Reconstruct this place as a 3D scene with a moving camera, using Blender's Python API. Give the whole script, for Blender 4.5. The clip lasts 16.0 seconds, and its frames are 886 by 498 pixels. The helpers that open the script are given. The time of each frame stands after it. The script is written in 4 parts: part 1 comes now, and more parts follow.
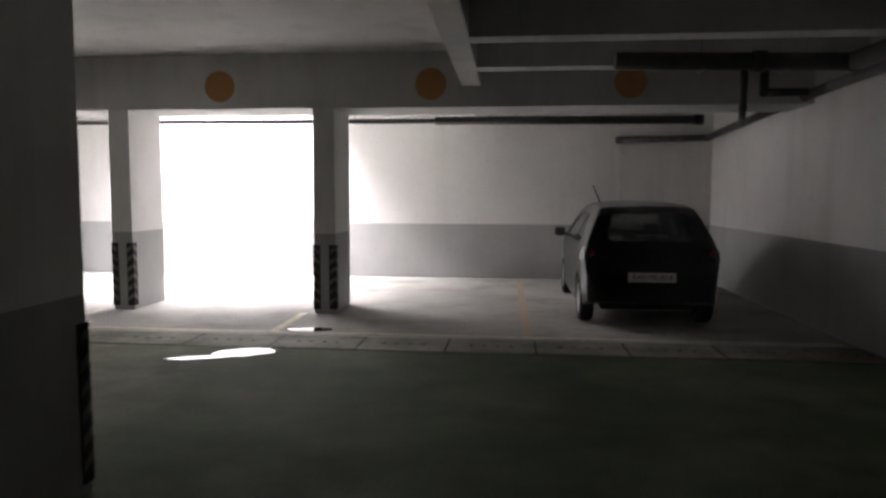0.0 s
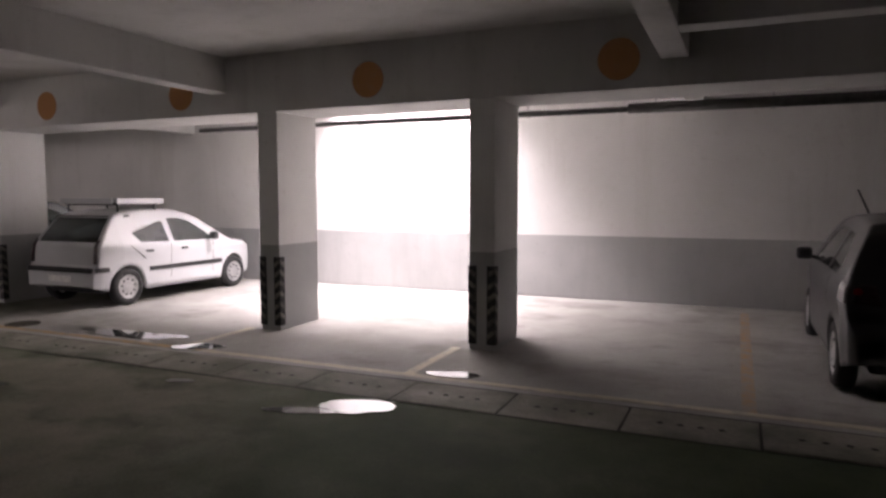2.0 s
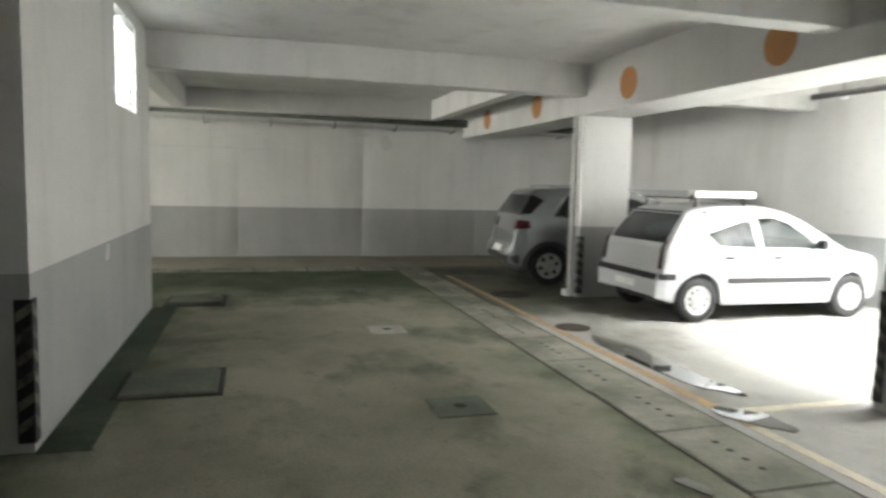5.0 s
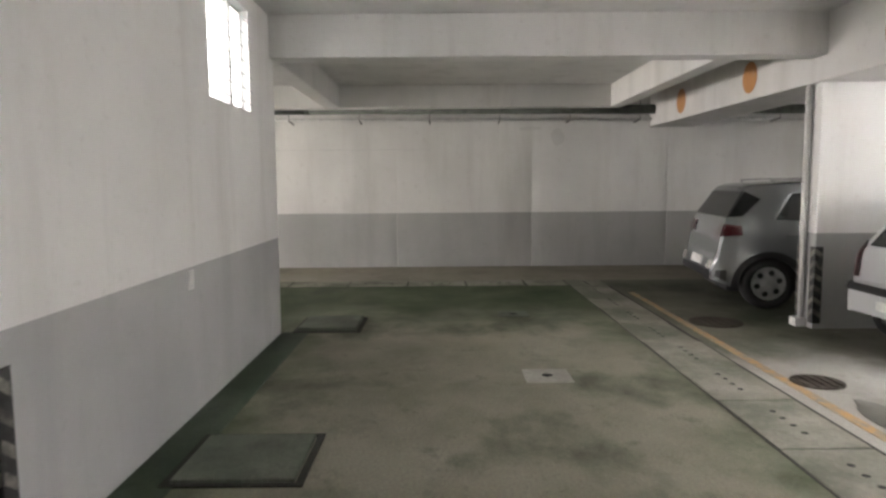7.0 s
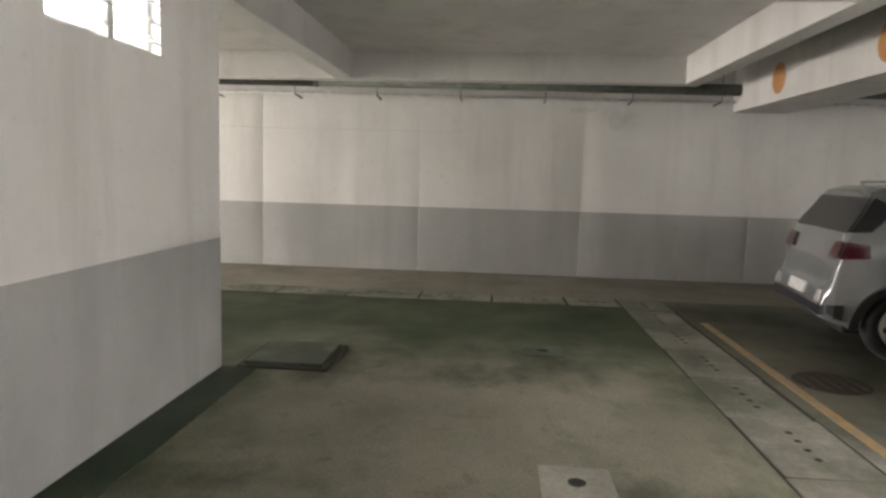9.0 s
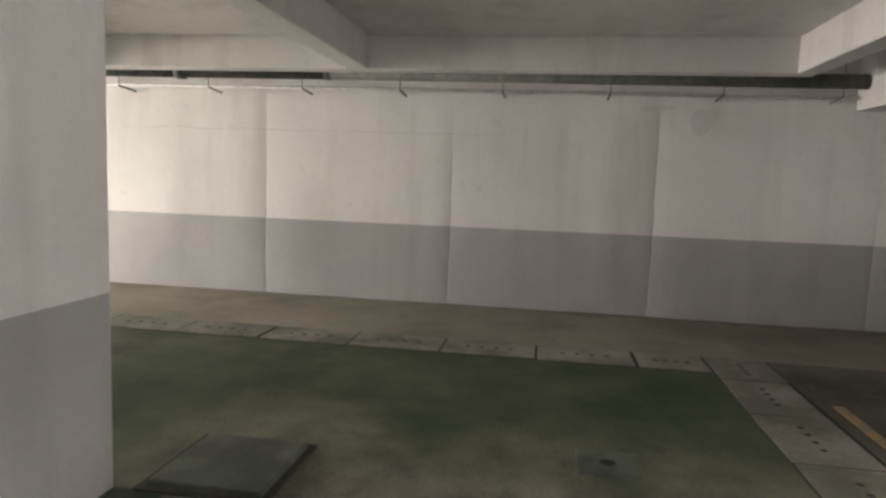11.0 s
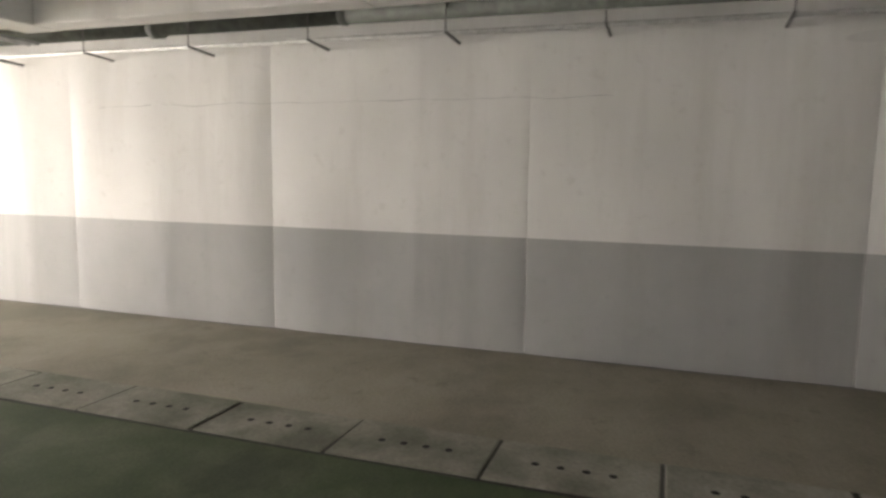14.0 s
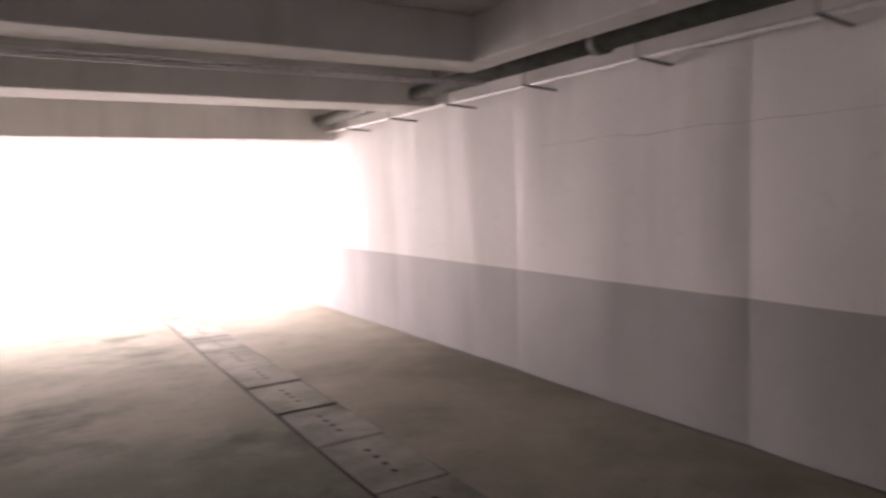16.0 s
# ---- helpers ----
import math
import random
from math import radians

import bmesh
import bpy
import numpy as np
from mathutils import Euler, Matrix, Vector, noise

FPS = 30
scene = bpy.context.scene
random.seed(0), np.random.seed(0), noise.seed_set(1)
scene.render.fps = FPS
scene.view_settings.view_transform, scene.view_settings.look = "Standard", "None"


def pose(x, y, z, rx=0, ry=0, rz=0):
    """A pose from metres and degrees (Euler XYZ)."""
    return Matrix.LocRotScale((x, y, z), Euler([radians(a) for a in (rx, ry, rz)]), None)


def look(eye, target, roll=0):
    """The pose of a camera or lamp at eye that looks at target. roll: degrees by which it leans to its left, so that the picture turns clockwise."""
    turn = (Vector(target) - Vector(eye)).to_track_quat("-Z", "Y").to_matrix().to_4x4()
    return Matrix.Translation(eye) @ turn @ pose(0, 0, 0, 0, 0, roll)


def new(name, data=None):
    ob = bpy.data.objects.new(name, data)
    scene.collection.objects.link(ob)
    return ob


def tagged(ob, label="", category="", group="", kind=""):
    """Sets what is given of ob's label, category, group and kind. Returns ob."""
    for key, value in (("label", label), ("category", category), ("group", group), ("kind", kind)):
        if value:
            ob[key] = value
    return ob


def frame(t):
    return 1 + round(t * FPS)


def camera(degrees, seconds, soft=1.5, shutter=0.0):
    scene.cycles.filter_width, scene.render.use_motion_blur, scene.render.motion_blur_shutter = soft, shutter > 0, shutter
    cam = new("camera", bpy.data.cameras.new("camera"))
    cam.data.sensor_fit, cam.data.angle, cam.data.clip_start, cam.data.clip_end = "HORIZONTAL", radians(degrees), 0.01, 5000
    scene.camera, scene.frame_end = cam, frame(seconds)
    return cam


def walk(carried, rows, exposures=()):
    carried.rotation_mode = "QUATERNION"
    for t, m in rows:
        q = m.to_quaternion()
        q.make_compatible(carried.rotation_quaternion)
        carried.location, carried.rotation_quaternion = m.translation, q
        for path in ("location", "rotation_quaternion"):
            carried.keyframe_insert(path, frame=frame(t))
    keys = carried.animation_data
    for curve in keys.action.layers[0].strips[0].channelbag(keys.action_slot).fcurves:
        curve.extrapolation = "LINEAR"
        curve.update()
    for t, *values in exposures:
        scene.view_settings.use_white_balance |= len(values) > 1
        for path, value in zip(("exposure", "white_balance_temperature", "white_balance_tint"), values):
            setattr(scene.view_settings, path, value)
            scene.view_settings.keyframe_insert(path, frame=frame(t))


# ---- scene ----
cam = camera(66.9, 16.0, 2.6, 0.5)
PATH = [
    (0, (0.88, 0.51, 1.617), (0.689, 2.494, 1.453), 0.2),
    (0.5, (1.024, 1.06, 1.684), (0.783, 3.041, 1.552), 2.3),
    (1, (1.079, 1.489, 1.695), (0.619, 3.429, 1.536), -0.0),
    (1.5, (1.051, 2.012, 1.636), (0.296, 3.854, 1.443), 1.4),
    (2, (0.992, 2.427, 1.69), (0.189, 4.252, 1.533), -0.1),
    (2.5, (0.921, 2.855, 1.737), (-0.142, 4.538, 1.55), 0.9),
    (3, (0.739, 3.277, 1.714), (-0.563, 4.777, 1.481), 1.2),
    (3.5, (0.516, 3.66, 1.752), (-1.017, 4.93, 1.548), 0.1),
    (4, (0.254, 3.997, 1.726), (-1.478, 4.973, 1.51), 1.7),
    (4.5, (-0.126, 4.309, 1.722), (-1.944, 5.124, 1.544), 2.1),
    (5, (-0.542, 4.613, 1.66), (-2.458, 5.153, 1.469), 1.4),
    (7.5, (-2.814, 5.232, 1.681), (-4.807, 5.201, 1.515), 0.3),
    (8, (-3.39, 5.344, 1.695), (-5.388, 5.343, 1.613), 2.2),
    (8.5, (-3.933, 5.477, 1.664), (-5.926, 5.424, 1.507), 0.3),
    (9, (-4.443, 5.571, 1.646), (-6.424, 5.418, 1.422), 1.6),
    (11.5, (-7.095, 5.624, 1.765), (-9.052, 5.285, 1.534), 1.2),
    (12, (-7.652, 5.561, 1.759), (-9.605, 5.244, 1.467), -1.3),
    (12.5, (-8.169, 5.616, 1.746), (-10.116, 5.218, 1.521), -1.0),
    (13, (-8.714, 5.629, 1.758), (-10.666, 5.222, 1.595), -0.2),
    (13.5, (-9.197, 5.619, 1.733), (-11.123, 5.114, 1.551), -1.6),
    (14, (-9.664, 5.554, 1.709), (-11.539, 4.902, 1.467), 0.7),
    (14.5, (-10.046, 5.323, 1.683), (-11.839, 4.461, 1.475), 0.6),
    (15, (-10.638, 5.187, 1.778), (-12.196, 3.946, 1.607), -0.3),
    (15.5, (-10.981, 4.865, 1.805), (-12.378, 3.44, 1.663), -0.6),
    (16, (-11.306, 4.477, 1.903), (-12.354, 2.781, 1.736), -1.9),
]
EXPO = [(0.0, -0.75, 6500, 18), (0.6, -0.9, 6500, 19), (1.5, -1.2, 6600, 24), (2.5, -1.5, 6900, 30), (3.5, -1.45, 6800, 30), (4.0, -0.9, 6600, 24), (4.5, -0.48, 6600, 14), (5.0, 0.33, 6450, 6),
        (7.5, 0.42, 6650, 16), (9.0, 0.44, 6800, 15), (11.5, 0.26, 6850, 17), (12.5, 0.26, 6900, 18), (13.5, 0.2, 6850, 16), (14.2, 0.28, 6750, 15), (14.7, 0.22, 6600, 14), (15.0, 0.05, 6550, 16), (15.5, -0.72, 6650, 30), (16.0, -1.2, 6800, 37)]
walk(cam, [(t, look(eye, target, roll)) for t, eye, target, roll in PATH], EXPO)

# ---- light ----
world = bpy.data.worlds.new("world")
scene.world = world
world.use_nodes = True
wn = world.node_tree
sky = wn.nodes.new("ShaderNodeTexSky")
sky.sky_type = "NISHITA"
sky.sun_disc = False
sky.sun_elevation = radians(55)
sky.sun_rotation = radians(200)
wn.links.new(sky.outputs[0], wn.nodes["Background"].inputs[0])
wn.nodes["Background"].inputs[1].default_value = 0.1


def area_lamp(name, m, w, h, watts, colour=(1, 1, 1)):
    lamp = bpy.data.lights.new(name, "AREA")
    lamp.shape, lamp.size, lamp.size_y, lamp.energy, lamp.color = "RECTANGLE", w, h, watts, colour
    ob = new(name, lamp)
    ob.matrix_world = m
    return ob


# daylight coming down the light well over the middle bay
area_lamp("daylight_well", pose(-4.45, 12.4, 6.1), 2.7, 1.9, 4900, (0.985, 0.98, 1.0))
# daylight from the ramp mouth at the far end of the aisle
area_lamp("daylight_ramp", look((-12.6, -11.2, 1.7), (-12.6, 0, 1.2)), 5.8, 2.6, 830, (1.0, 0.955, 0.9))
area_lamp("daylight_ramp_top", pose(-12.6, -10.1, 4.4), 5.6, 1.9, 6400, (1.0, 0.955, 0.9))
# daylight behind the louvred window
area_lamp("daylight_window", look((-8.2, 2.92, 2.85), (-8.2, 9, 0.2)), 1.1, 0.9, 17, (1.0, 0.99, 0.97))


# ---- materials ----
def node_mat(name, rough=0.8, metal=0.0, spec=0.5):
    m = bpy.data.materials.new(name)
    m.use_nodes = True
    b = m.node_tree.nodes["Principled BSDF"]
    b.inputs["Roughness"].default_value = rough
    b.inputs["Metallic"].default_value = metal
    b.inputs["Specular IOR Level"].default_value = spec
    return m, m.node_tree, b


def noise_node(nt, scale, detail=6, rough=0.55, stretch=(1, 1, 1)):
    tc = nt.nodes.new("ShaderNodeNewGeometry")
    mp = nt.nodes.new("ShaderNodeMapping")
    mp.inputs["Scale"].default_value = stretch
    n = nt.nodes.new("ShaderNodeTexNoise")
    n.inputs["Scale"].default_value = scale
    n.inputs["Detail"].default_value = detail
    n.inputs["Roughness"].default_value = rough
    nt.links.new(tc.outputs["Position"], mp.inputs[0])
    nt.links.new(mp.outputs[0], n.inputs["Vector"])
    return n.outputs["Fac"]


def ramp(nt, fac, stops):
    r = nt.nodes.new("ShaderNodeValToRGB")
    e = r.color_ramp.elements
    while len(e) < len(stops):
        e.new(0.5)
    for k, (p, c) in zip(e, stops):
        k.position = p
        k.color = (*c, 1) if len(c) == 3 else c
    nt.links.new(fac, r.inputs[0])
    return r.outputs[0]


def mix(nt, fac, a, b, mode="MIX"):
    m = nt.nodes.new("ShaderNodeMix")
    m.data_type, m.blend_type = "RGBA", mode
    for sock, v in ((m.inputs[0], fac), (m.inputs[6], a), (m.inputs[7], b)):
        if hasattr(v, "links"):
            nt.links.new(v, sock)
        else:
            sock.default_value = v if isinstance(v, (int, float)) else (*v, 1)
    return m.outputs[2]


def bump(nt, b, height, strength=0.2, dist=0.01):
    n = nt.nodes.new("ShaderNodeBump")
    n.inputs["Strength"].default_value = strength
    n.inputs["Distance"].default_value = dist
    nt.links.new(height, n.inputs["Height"])
    nt.links.new(n.outputs[0], b.inputs["Normal"])


def paint_mat(name, a, b_, streak, rough=0.6):
    """Emulsion on rough plaster: broad patches, vertical run marks, fine grain."""
    m, nt, b = node_mat(name, rough)
    patch = noise_node(nt, 0.55, 5)
    runs = noise_node(nt, 2.2, 6, 0.6, (1, 1, 0.12))
    grain = noise_node(nt, 60, 3)
    col = ramp(nt, patch, [(0.4, a), (0.6, b_)])
    col = mix(nt, ramp(nt, runs, [(0.5, (0, 0, 0)), (0.68, (0.42, 0.42, 0.42))]), col, streak)
    spots = ramp(nt, noise_node(nt, 9, 8, 0.7), [(0.58, (0, 0, 0)), (0.7, (0.4, 0.4, 0.4))])
    col = mix(nt, spots, col, streak)
    nt.links.new(col, b.inputs["Base Color"])
    h = mix(nt, 0.25, noise_node(nt, 5, 4), grain)
    bump(nt, b, h, 0.35, 0.012)
    return m


WHITE = paint_mat("white_emulsion", (0.75, 0.745, 0.725), (0.82, 0.815, 0.795), (0.60, 0.585, 0.55))
GREY = paint_mat("grey_emulsion", (0.37, 0.375, 0.368), (0.44, 0.444, 0.436), (0.31, 0.308, 0.3))
SCUFF = paint_mat("scuffed_emulsion", (0.66, 0.655, 0.635), (0.74, 0.735, 0.715), (0.58, 0.57, 0.545))
SOFFIT = paint_mat("whitewashed_concrete", (0.62, 0.62, 0.60), (0.70, 0.69, 0.67), (0.46, 0.45, 0.42), 0.8)


def concrete_mat(name, dark, mid, light, rough=0.75, scale=0.6, stained=0.75):
    m, nt, b = node_mat(name, rough, 0, 0.25)
    broad = noise_node(nt, scale, 7, 0.62)
    col = ramp(nt, broad, [(0.38, dark), (0.5, mid), (0.63, light)])
    stain = ramp(nt, noise_node(nt, 0.85, 6, 0.6, (1, 1.25, 1)), [(0.52, (0, 0, 0)), (0.66, (stained,) * 3)])
    col = mix(nt, stain, col, tuple(c * 0.6 for c in dark))
    fleck = ramp(nt, noise_node(nt, 3.4, 8, 0.72), [(0.57, (0, 0, 0)), (0.66, (0.45, 0.45, 0.45))])
    col = mix(nt, fleck, col, tuple(c * 0.8 for c in dark))
    speck = ramp(nt, noise_node(nt, 45, 5, 0.7), [(0.3, (0.75, 0.75, 0.75)), (0.7, (1.12, 1.12, 1.12))])
    col = mix(nt, 1.0, col, speck, "MULTIPLY")
    nt.links.new(col, b.inputs["Base Color"])
    rr = ramp(nt, broad, [(0.38, (rough - 0.13,) * 3), (0.58, (rough,) * 3)])
    nt.links.new(rr, b.inputs["Roughness"])
    bump(nt, b, noise_node(nt, 24, 8, 0.7), 0.3, 0.008)
    return m




def maprange(nt, v, a, b, lo=0.0, hi=1.0):
    n = nt.nodes.new("ShaderNodeMapRange")
    n.interpolation_type = "SMOOTHSTEP"
    for k, q in zip((1, 2, 3, 4), (a, b, lo, hi)):
        n.inputs[k].default_value = q
    nt.links.new(v, n.inputs[0])
    return n.outputs[0]


def calc(nt, op, a, b):
    n = nt.nodes.new("ShaderNodeMath")
    n.operation = op
    for sock, v in zip(n.inputs, (a, b)):
        if hasattr(v, "links"):
            nt.links.new(v, sock)
        else:
            sock.default_value = v
    return n.outputs[0]


def aisle_mat():
    """Damp green-grey concrete, worn paler and dusty along the driven aisle, ramp daylight painted in."""
    m, nt, b = node_mat("worn_lit_concrete_floor", 0.88, 0, 0.25)
    broad = noise_node(nt, 0.5, 7, 0.62)
    damp = ramp(nt, broad, [(0.36, (0.034, 0.055, 0.024)), (0.5, (0.066, 0.088, 0.046)), (0.64, (0.108, 0.124, 0.079))])
    worn = ramp(nt, noise_node(nt, 0.7, 7, 0.62), [(0.36, (0.165, 0.163, 0.12)), (0.5, (0.222, 0.215, 0.164)), (0.64, (0.27, 0.26, 0.206))])
    geo = nt.nodes.new("ShaderNodeNewGeometry")
    xyz = nt.nodes.new("ShaderNodeSeparateXYZ")
    nt.links.new(geo.outputs["Position"], xyz.inputs[0])
    wob = calc(nt, "MULTIPLY", calc(nt, "SUBTRACT", noise_node(nt, 0.9, 6, 0.6), 0.5), 3.2)
    across = calc(nt, "ABSOLUTE", calc(nt, "SUBTRACT", calc(nt, "ADD", xyz.outputs[1], wob), 5.5), 0)
    along = calc(nt, "ADD", xyz.outputs[0], wob)
    # worn lane; it stops in the east, so the shade there is painted darker
    lane = calc(nt, "MULTIPLY", maprange(nt, across, 2.5, 1.3), maprange(nt, along, -1.6, -3.6))
    lane = calc(nt, "MULTIPLY", lane, maprange(nt, along, -11.6, -9.8))
    # paler floor towards the ramp: its daylight put into the colour
    lit_entry = maprange(nt, calc(nt, "ADD", xyz.outputs[1], wob), 1.2, -1.8)
    col = mix(nt, calc(nt, "MAXIMUM", lane, lit_entry), damp, worn)
    stain = ramp(nt, noise_node(nt, 0.85, 6, 0.6, (1, 1.25, 1)), [(0.53, (0, 0, 0)), (0.68, (0.7, 0.7, 0.7))])
    col = mix(nt, stain, col, (0.04, 0.052, 0.03))
    fleck = ramp(nt, noise_node(nt, 3.4, 8, 0.72), [(0.57, (0, 0, 0)), (0.66, (0.4, 0.4, 0.4))])
    col = mix(nt, fleck, col, (0.06, 0.07, 0.045))
    speck = ramp(nt, noise_node(nt, 45, 5, 0.7), [(0.3, (0.75, 0.75, 0.75)), (0.7, (1.12, 1.12, 1.12))])
    nt.links.new(mix(nt, 1.0, col, speck, "MULTIPLY"), b.inputs["Base Color"])
    bump(nt, b, noise_node(nt, 24, 8, 0.7), 0.3, 0.008)
    return m


FLOOR = aisle_mat()
SIDEFLOOR = concrete_mat("brown_stained_concrete", (0.2, 0.188, 0.146), (0.265, 0.247, 0.198), (0.315, 0.295, 0.242), 0.88, 0.5, 0.3)
GUTTER = concrete_mat("damp_cement", (0.025, 0.042, 0.024), (0.045, 0.066, 0.042), (0.072, 0.095, 0.066), 0.8, 1.2)


def bay_mat():
    """Dusty bay concrete, paler with the well's daylight painted in, damp and green towards the corner bay."""
    m, nt, b = node_mat("dusty_lit_bay_concrete", 0.8, 0, 0.25)
    # dust tone raised to hold the wash of light under the well
    lit_dust = ramp(nt, noise_node(nt, 0.5, 7, 0.62), [(0.38, (0.31, 0.30, 0.275)), (0.5, (0.36, 0.35, 0.325)), (0.63, (0.43, 0.42, 0.395))])
    damp = ramp(nt, noise_node(nt, 0.6, 7, 0.62), [(0.38, (0.06, 0.07, 0.045)), (0.5, (0.115, 0.115, 0.085)), (0.63, (0.165, 0.158, 0.125))])
    geo = nt.nodes.new("ShaderNodeNewGeometry")
    xyz = nt.nodes.new("ShaderNodeSeparateXYZ")
    nt.links.new(geo.outputs["Position"], xyz.inputs[0])
    wob = calc(nt, "MULTIPLY", calc(nt, "SUBTRACT", noise_node(nt, 0.9, 6, 0.6), 0.5), 3.0)
    col = mix(nt, maprange(nt, calc(nt, "ADD", xyz.outputs[0], wob), -7.6, -9.4), lit_dust, damp)
    stain = ramp(nt, noise_node(nt, 0.85, 6, 0.6, (1, 1.25, 1)), [(0.53, (0, 0, 0)), (0.68, (0.6, 0.6, 0.6))])
    col = mix(nt, stain, col, (0.15, 0.145, 0.12))
    fleck = ramp(nt, noise_node(nt, 3.4, 8, 0.72), [(0.57, (0, 0, 0)), (0.66, (0.4, 0.4, 0.4))])
    col = mix(nt, fleck, col, (0.2, 0.19, 0.165))
    speck = ramp(nt, noise_node(nt, 45, 5, 0.7), [(0.3, (0.75, 0.75, 0.75)), (0.7, (1.12, 1.12, 1.12))])
    nt.links.new(mix(nt, 1.0, col, speck, "MULTIPLY"), b.inputs["Base Color"])
    bump(nt, b, noise_node(nt, 24, 8, 0.7), 0.3, 0.008)
    return m


BAYFLOOR = bay_mat()


def cover_mat():
    """Precast concrete, each cover with its own amount of green grime."""
    m, nt, b = node_mat("precast_concrete", 0.82, 0, 0.25)
    col = ramp(nt, noise_node(nt, 1.3, 7, 0.62), [(0.38, (0.15, 0.152, 0.12)), (0.5, (0.235, 0.23, 0.19)), (0.63, (0.31, 0.302, 0.258))])
    info = nt.nodes.new("ShaderNodeObjectInfo")
    grime = calc(nt, "MULTIPLY", maprange(nt, noise_node(nt, 2.1, 7, 0.65), 0.36, 0.62), calc(nt, "ADD", calc(nt, "MULTIPLY", info.outputs["Random"], 0.35), 0.05))
    col = mix(nt, grime, col, (0.07, 0.08, 0.052))
    speck = ramp(nt, noise_node(nt, 45, 5, 0.7), [(0.3, (0.75, 0.75, 0.75)), (0.7, (1.12, 1.12, 1.12))])
    nt.links.new(mix(nt, 1.0, col, speck, "MULTIPLY"), b.inputs["Base Color"])
    bump(nt, b, noise_node(nt, 24, 8, 0.7), 0.35, 0.008)
    return m


COVER = cover_mat()
GULLY = concrete_mat("pale_gully_concrete", (0.27, 0.26, 0.225), (0.34, 0.33, 0.285), (0.4, 0.39, 0.345), 0.8, 1.5, 0.3)
SLAB = concrete_mat("chamber_concrete", (0.07, 0.086, 0.062), (0.105, 0.122, 0.092), (0.145, 0.158, 0.125), 0.8, 1.5)


def plain_mat(name, c, rough=0.5, metal=0.0, vary=0.15, scale=14, coat=0.0):
    m, nt, b = node_mat(name, rough, metal)
    lo, hi = tuple(v * (1 - vary) for v in c), tuple(min(1, v * (1 + vary)) for v in c)
    nt.links.new(ramp(nt, noise_node(nt, scale, 6), [(0.3, lo), (0.7, hi)]), b.inputs["Base Color"])
    b.inputs["Coat Weight"].default_value = coat
    b.inputs["Coat Roughness"].default_value = 0.06
    bump(nt, b, noise_node(nt, scale * 5, 4), 0.06, 0.004)
    return m


def worn_paint(name, c, bare=(0.2, 0.19, 0.16), edge=0.5):
    m, nt, b = node_mat(name, 0.7)
    wear = ramp(nt, noise_node(nt, 7, 8, 0.72), [(edge - 0.08, (0, 0, 0)), (edge + 0.12, (1, 1, 1))])
    nt.links.new(mix(nt, wear, c, bare), b.inputs["Base Color"])
    bump(nt, b, noise_node(nt, 40, 6), 0.2, 0.005)
    return m


GAP = plain_mat("dirt_in_joint", (0.025, 0.025, 0.02), 0.95)
HOLE = plain_mat("dark_drain_hole", (0.01, 0.01, 0.009), 0.95)
YELLOW = worn_paint("worn_yellow_line", (0.40, 0.225, 0.075), (0.2, 0.185, 0.14), 0.48)
FADED = worn_paint("faded_orange_line", (0.46, 0.27, 0.11), (0.33, 0.3, 0.26), 0.46)
PALE = worn_paint("worn_pale_line", (0.58, 0.52, 0.39), (0.36, 0.34, 0.3), 0.54)
ORANGE = worn_paint("orange_marking", (0.48, 0.23, 0.085), (0.45, 0.3, 0.18), 0.64)
BLACKP = worn_paint("black_guard_rubber", (0.02, 0.02, 0.02), (0.06, 0.06, 0.06), 0.62)
STRIPE = worn_paint("pale_guard_stripe", (0.22, 0.21, 0.18), (0.05, 0.05, 0.045), 0.5)
PIPE = plain_mat("painted_steel_pipe", (0.13, 0.125, 0.12), 0.5, 0.0, 0.3)
DULLPIPE = plain_mat("dusty_iron_pipe", (0.10, 0.112, 0.095), 0.7, 0.0, 0.35, 9)
DARKPIPE = plain_mat("black_iron_pipe", (0.055, 0.054, 0.05), 0.5, 0.2, 0.3)
PVC = plain_mat("white_pvc", (0.72, 0.72, 0.70), 0.35)
GALV = plain_mat("galvanised_steel", (0.42, 0.42, 0.42), 0.42, 0.8, 0.2)
RUST = plain_mat("rusted_iron", (0.03, 0.022, 0.014), 0.9, 0.0, 0.4, 20)
FRAMEM = plain_mat("white_window_steel", (0.6, 0.6, 0.58), 0.45)
BLACKPLASTIC = plain_mat("black_plastic", (0.018, 0.018, 0.019), 0.5)
RUBBER = plain_mat("tyre_rubber", (0.017, 0.017, 0.017), 0.8, 0, 0.3, 30)
ALLOY = plain_mat("silver_alloy", (0.5, 0.5, 0.5), 0.35, 0.7)
CARWHITE = plain_mat("white_car_paint", (0.58, 0.59, 0.60), 0.34, 0.0, 0.03, 3, 0.7)
CARDARK = plain_mat("dark_car_paint", (0.022, 0.022, 0.026), 0.3, 0.2, 0.1, 3, 0.7)
CARSILVER = plain_mat("silver_car_paint", (0.30, 0.315, 0.325), 0.27, 0.55, 0.04, 3, 0.6)
PRIVACY = plain_mat("black_privacy_glass", (0.008, 0.009, 0.01), 0.18, 0, 0.1, 5, 0.0)
DEEPLAMP = plain_mat("deep_red_lamp", (0.06, 0.005, 0.01), 0.15, 0, 0.15, 30, 0.6)
SMOKED = plain_mat("smoked_red_lamp", (0.045, 0.007, 0.008), 0.15, 0, 0.15, 30, 0.6)
REDLAMP = plain_mat("red_lamp_plastic", (0.28, 0.012, 0.02), 0.15, 0, 0.15, 30, 0.6)
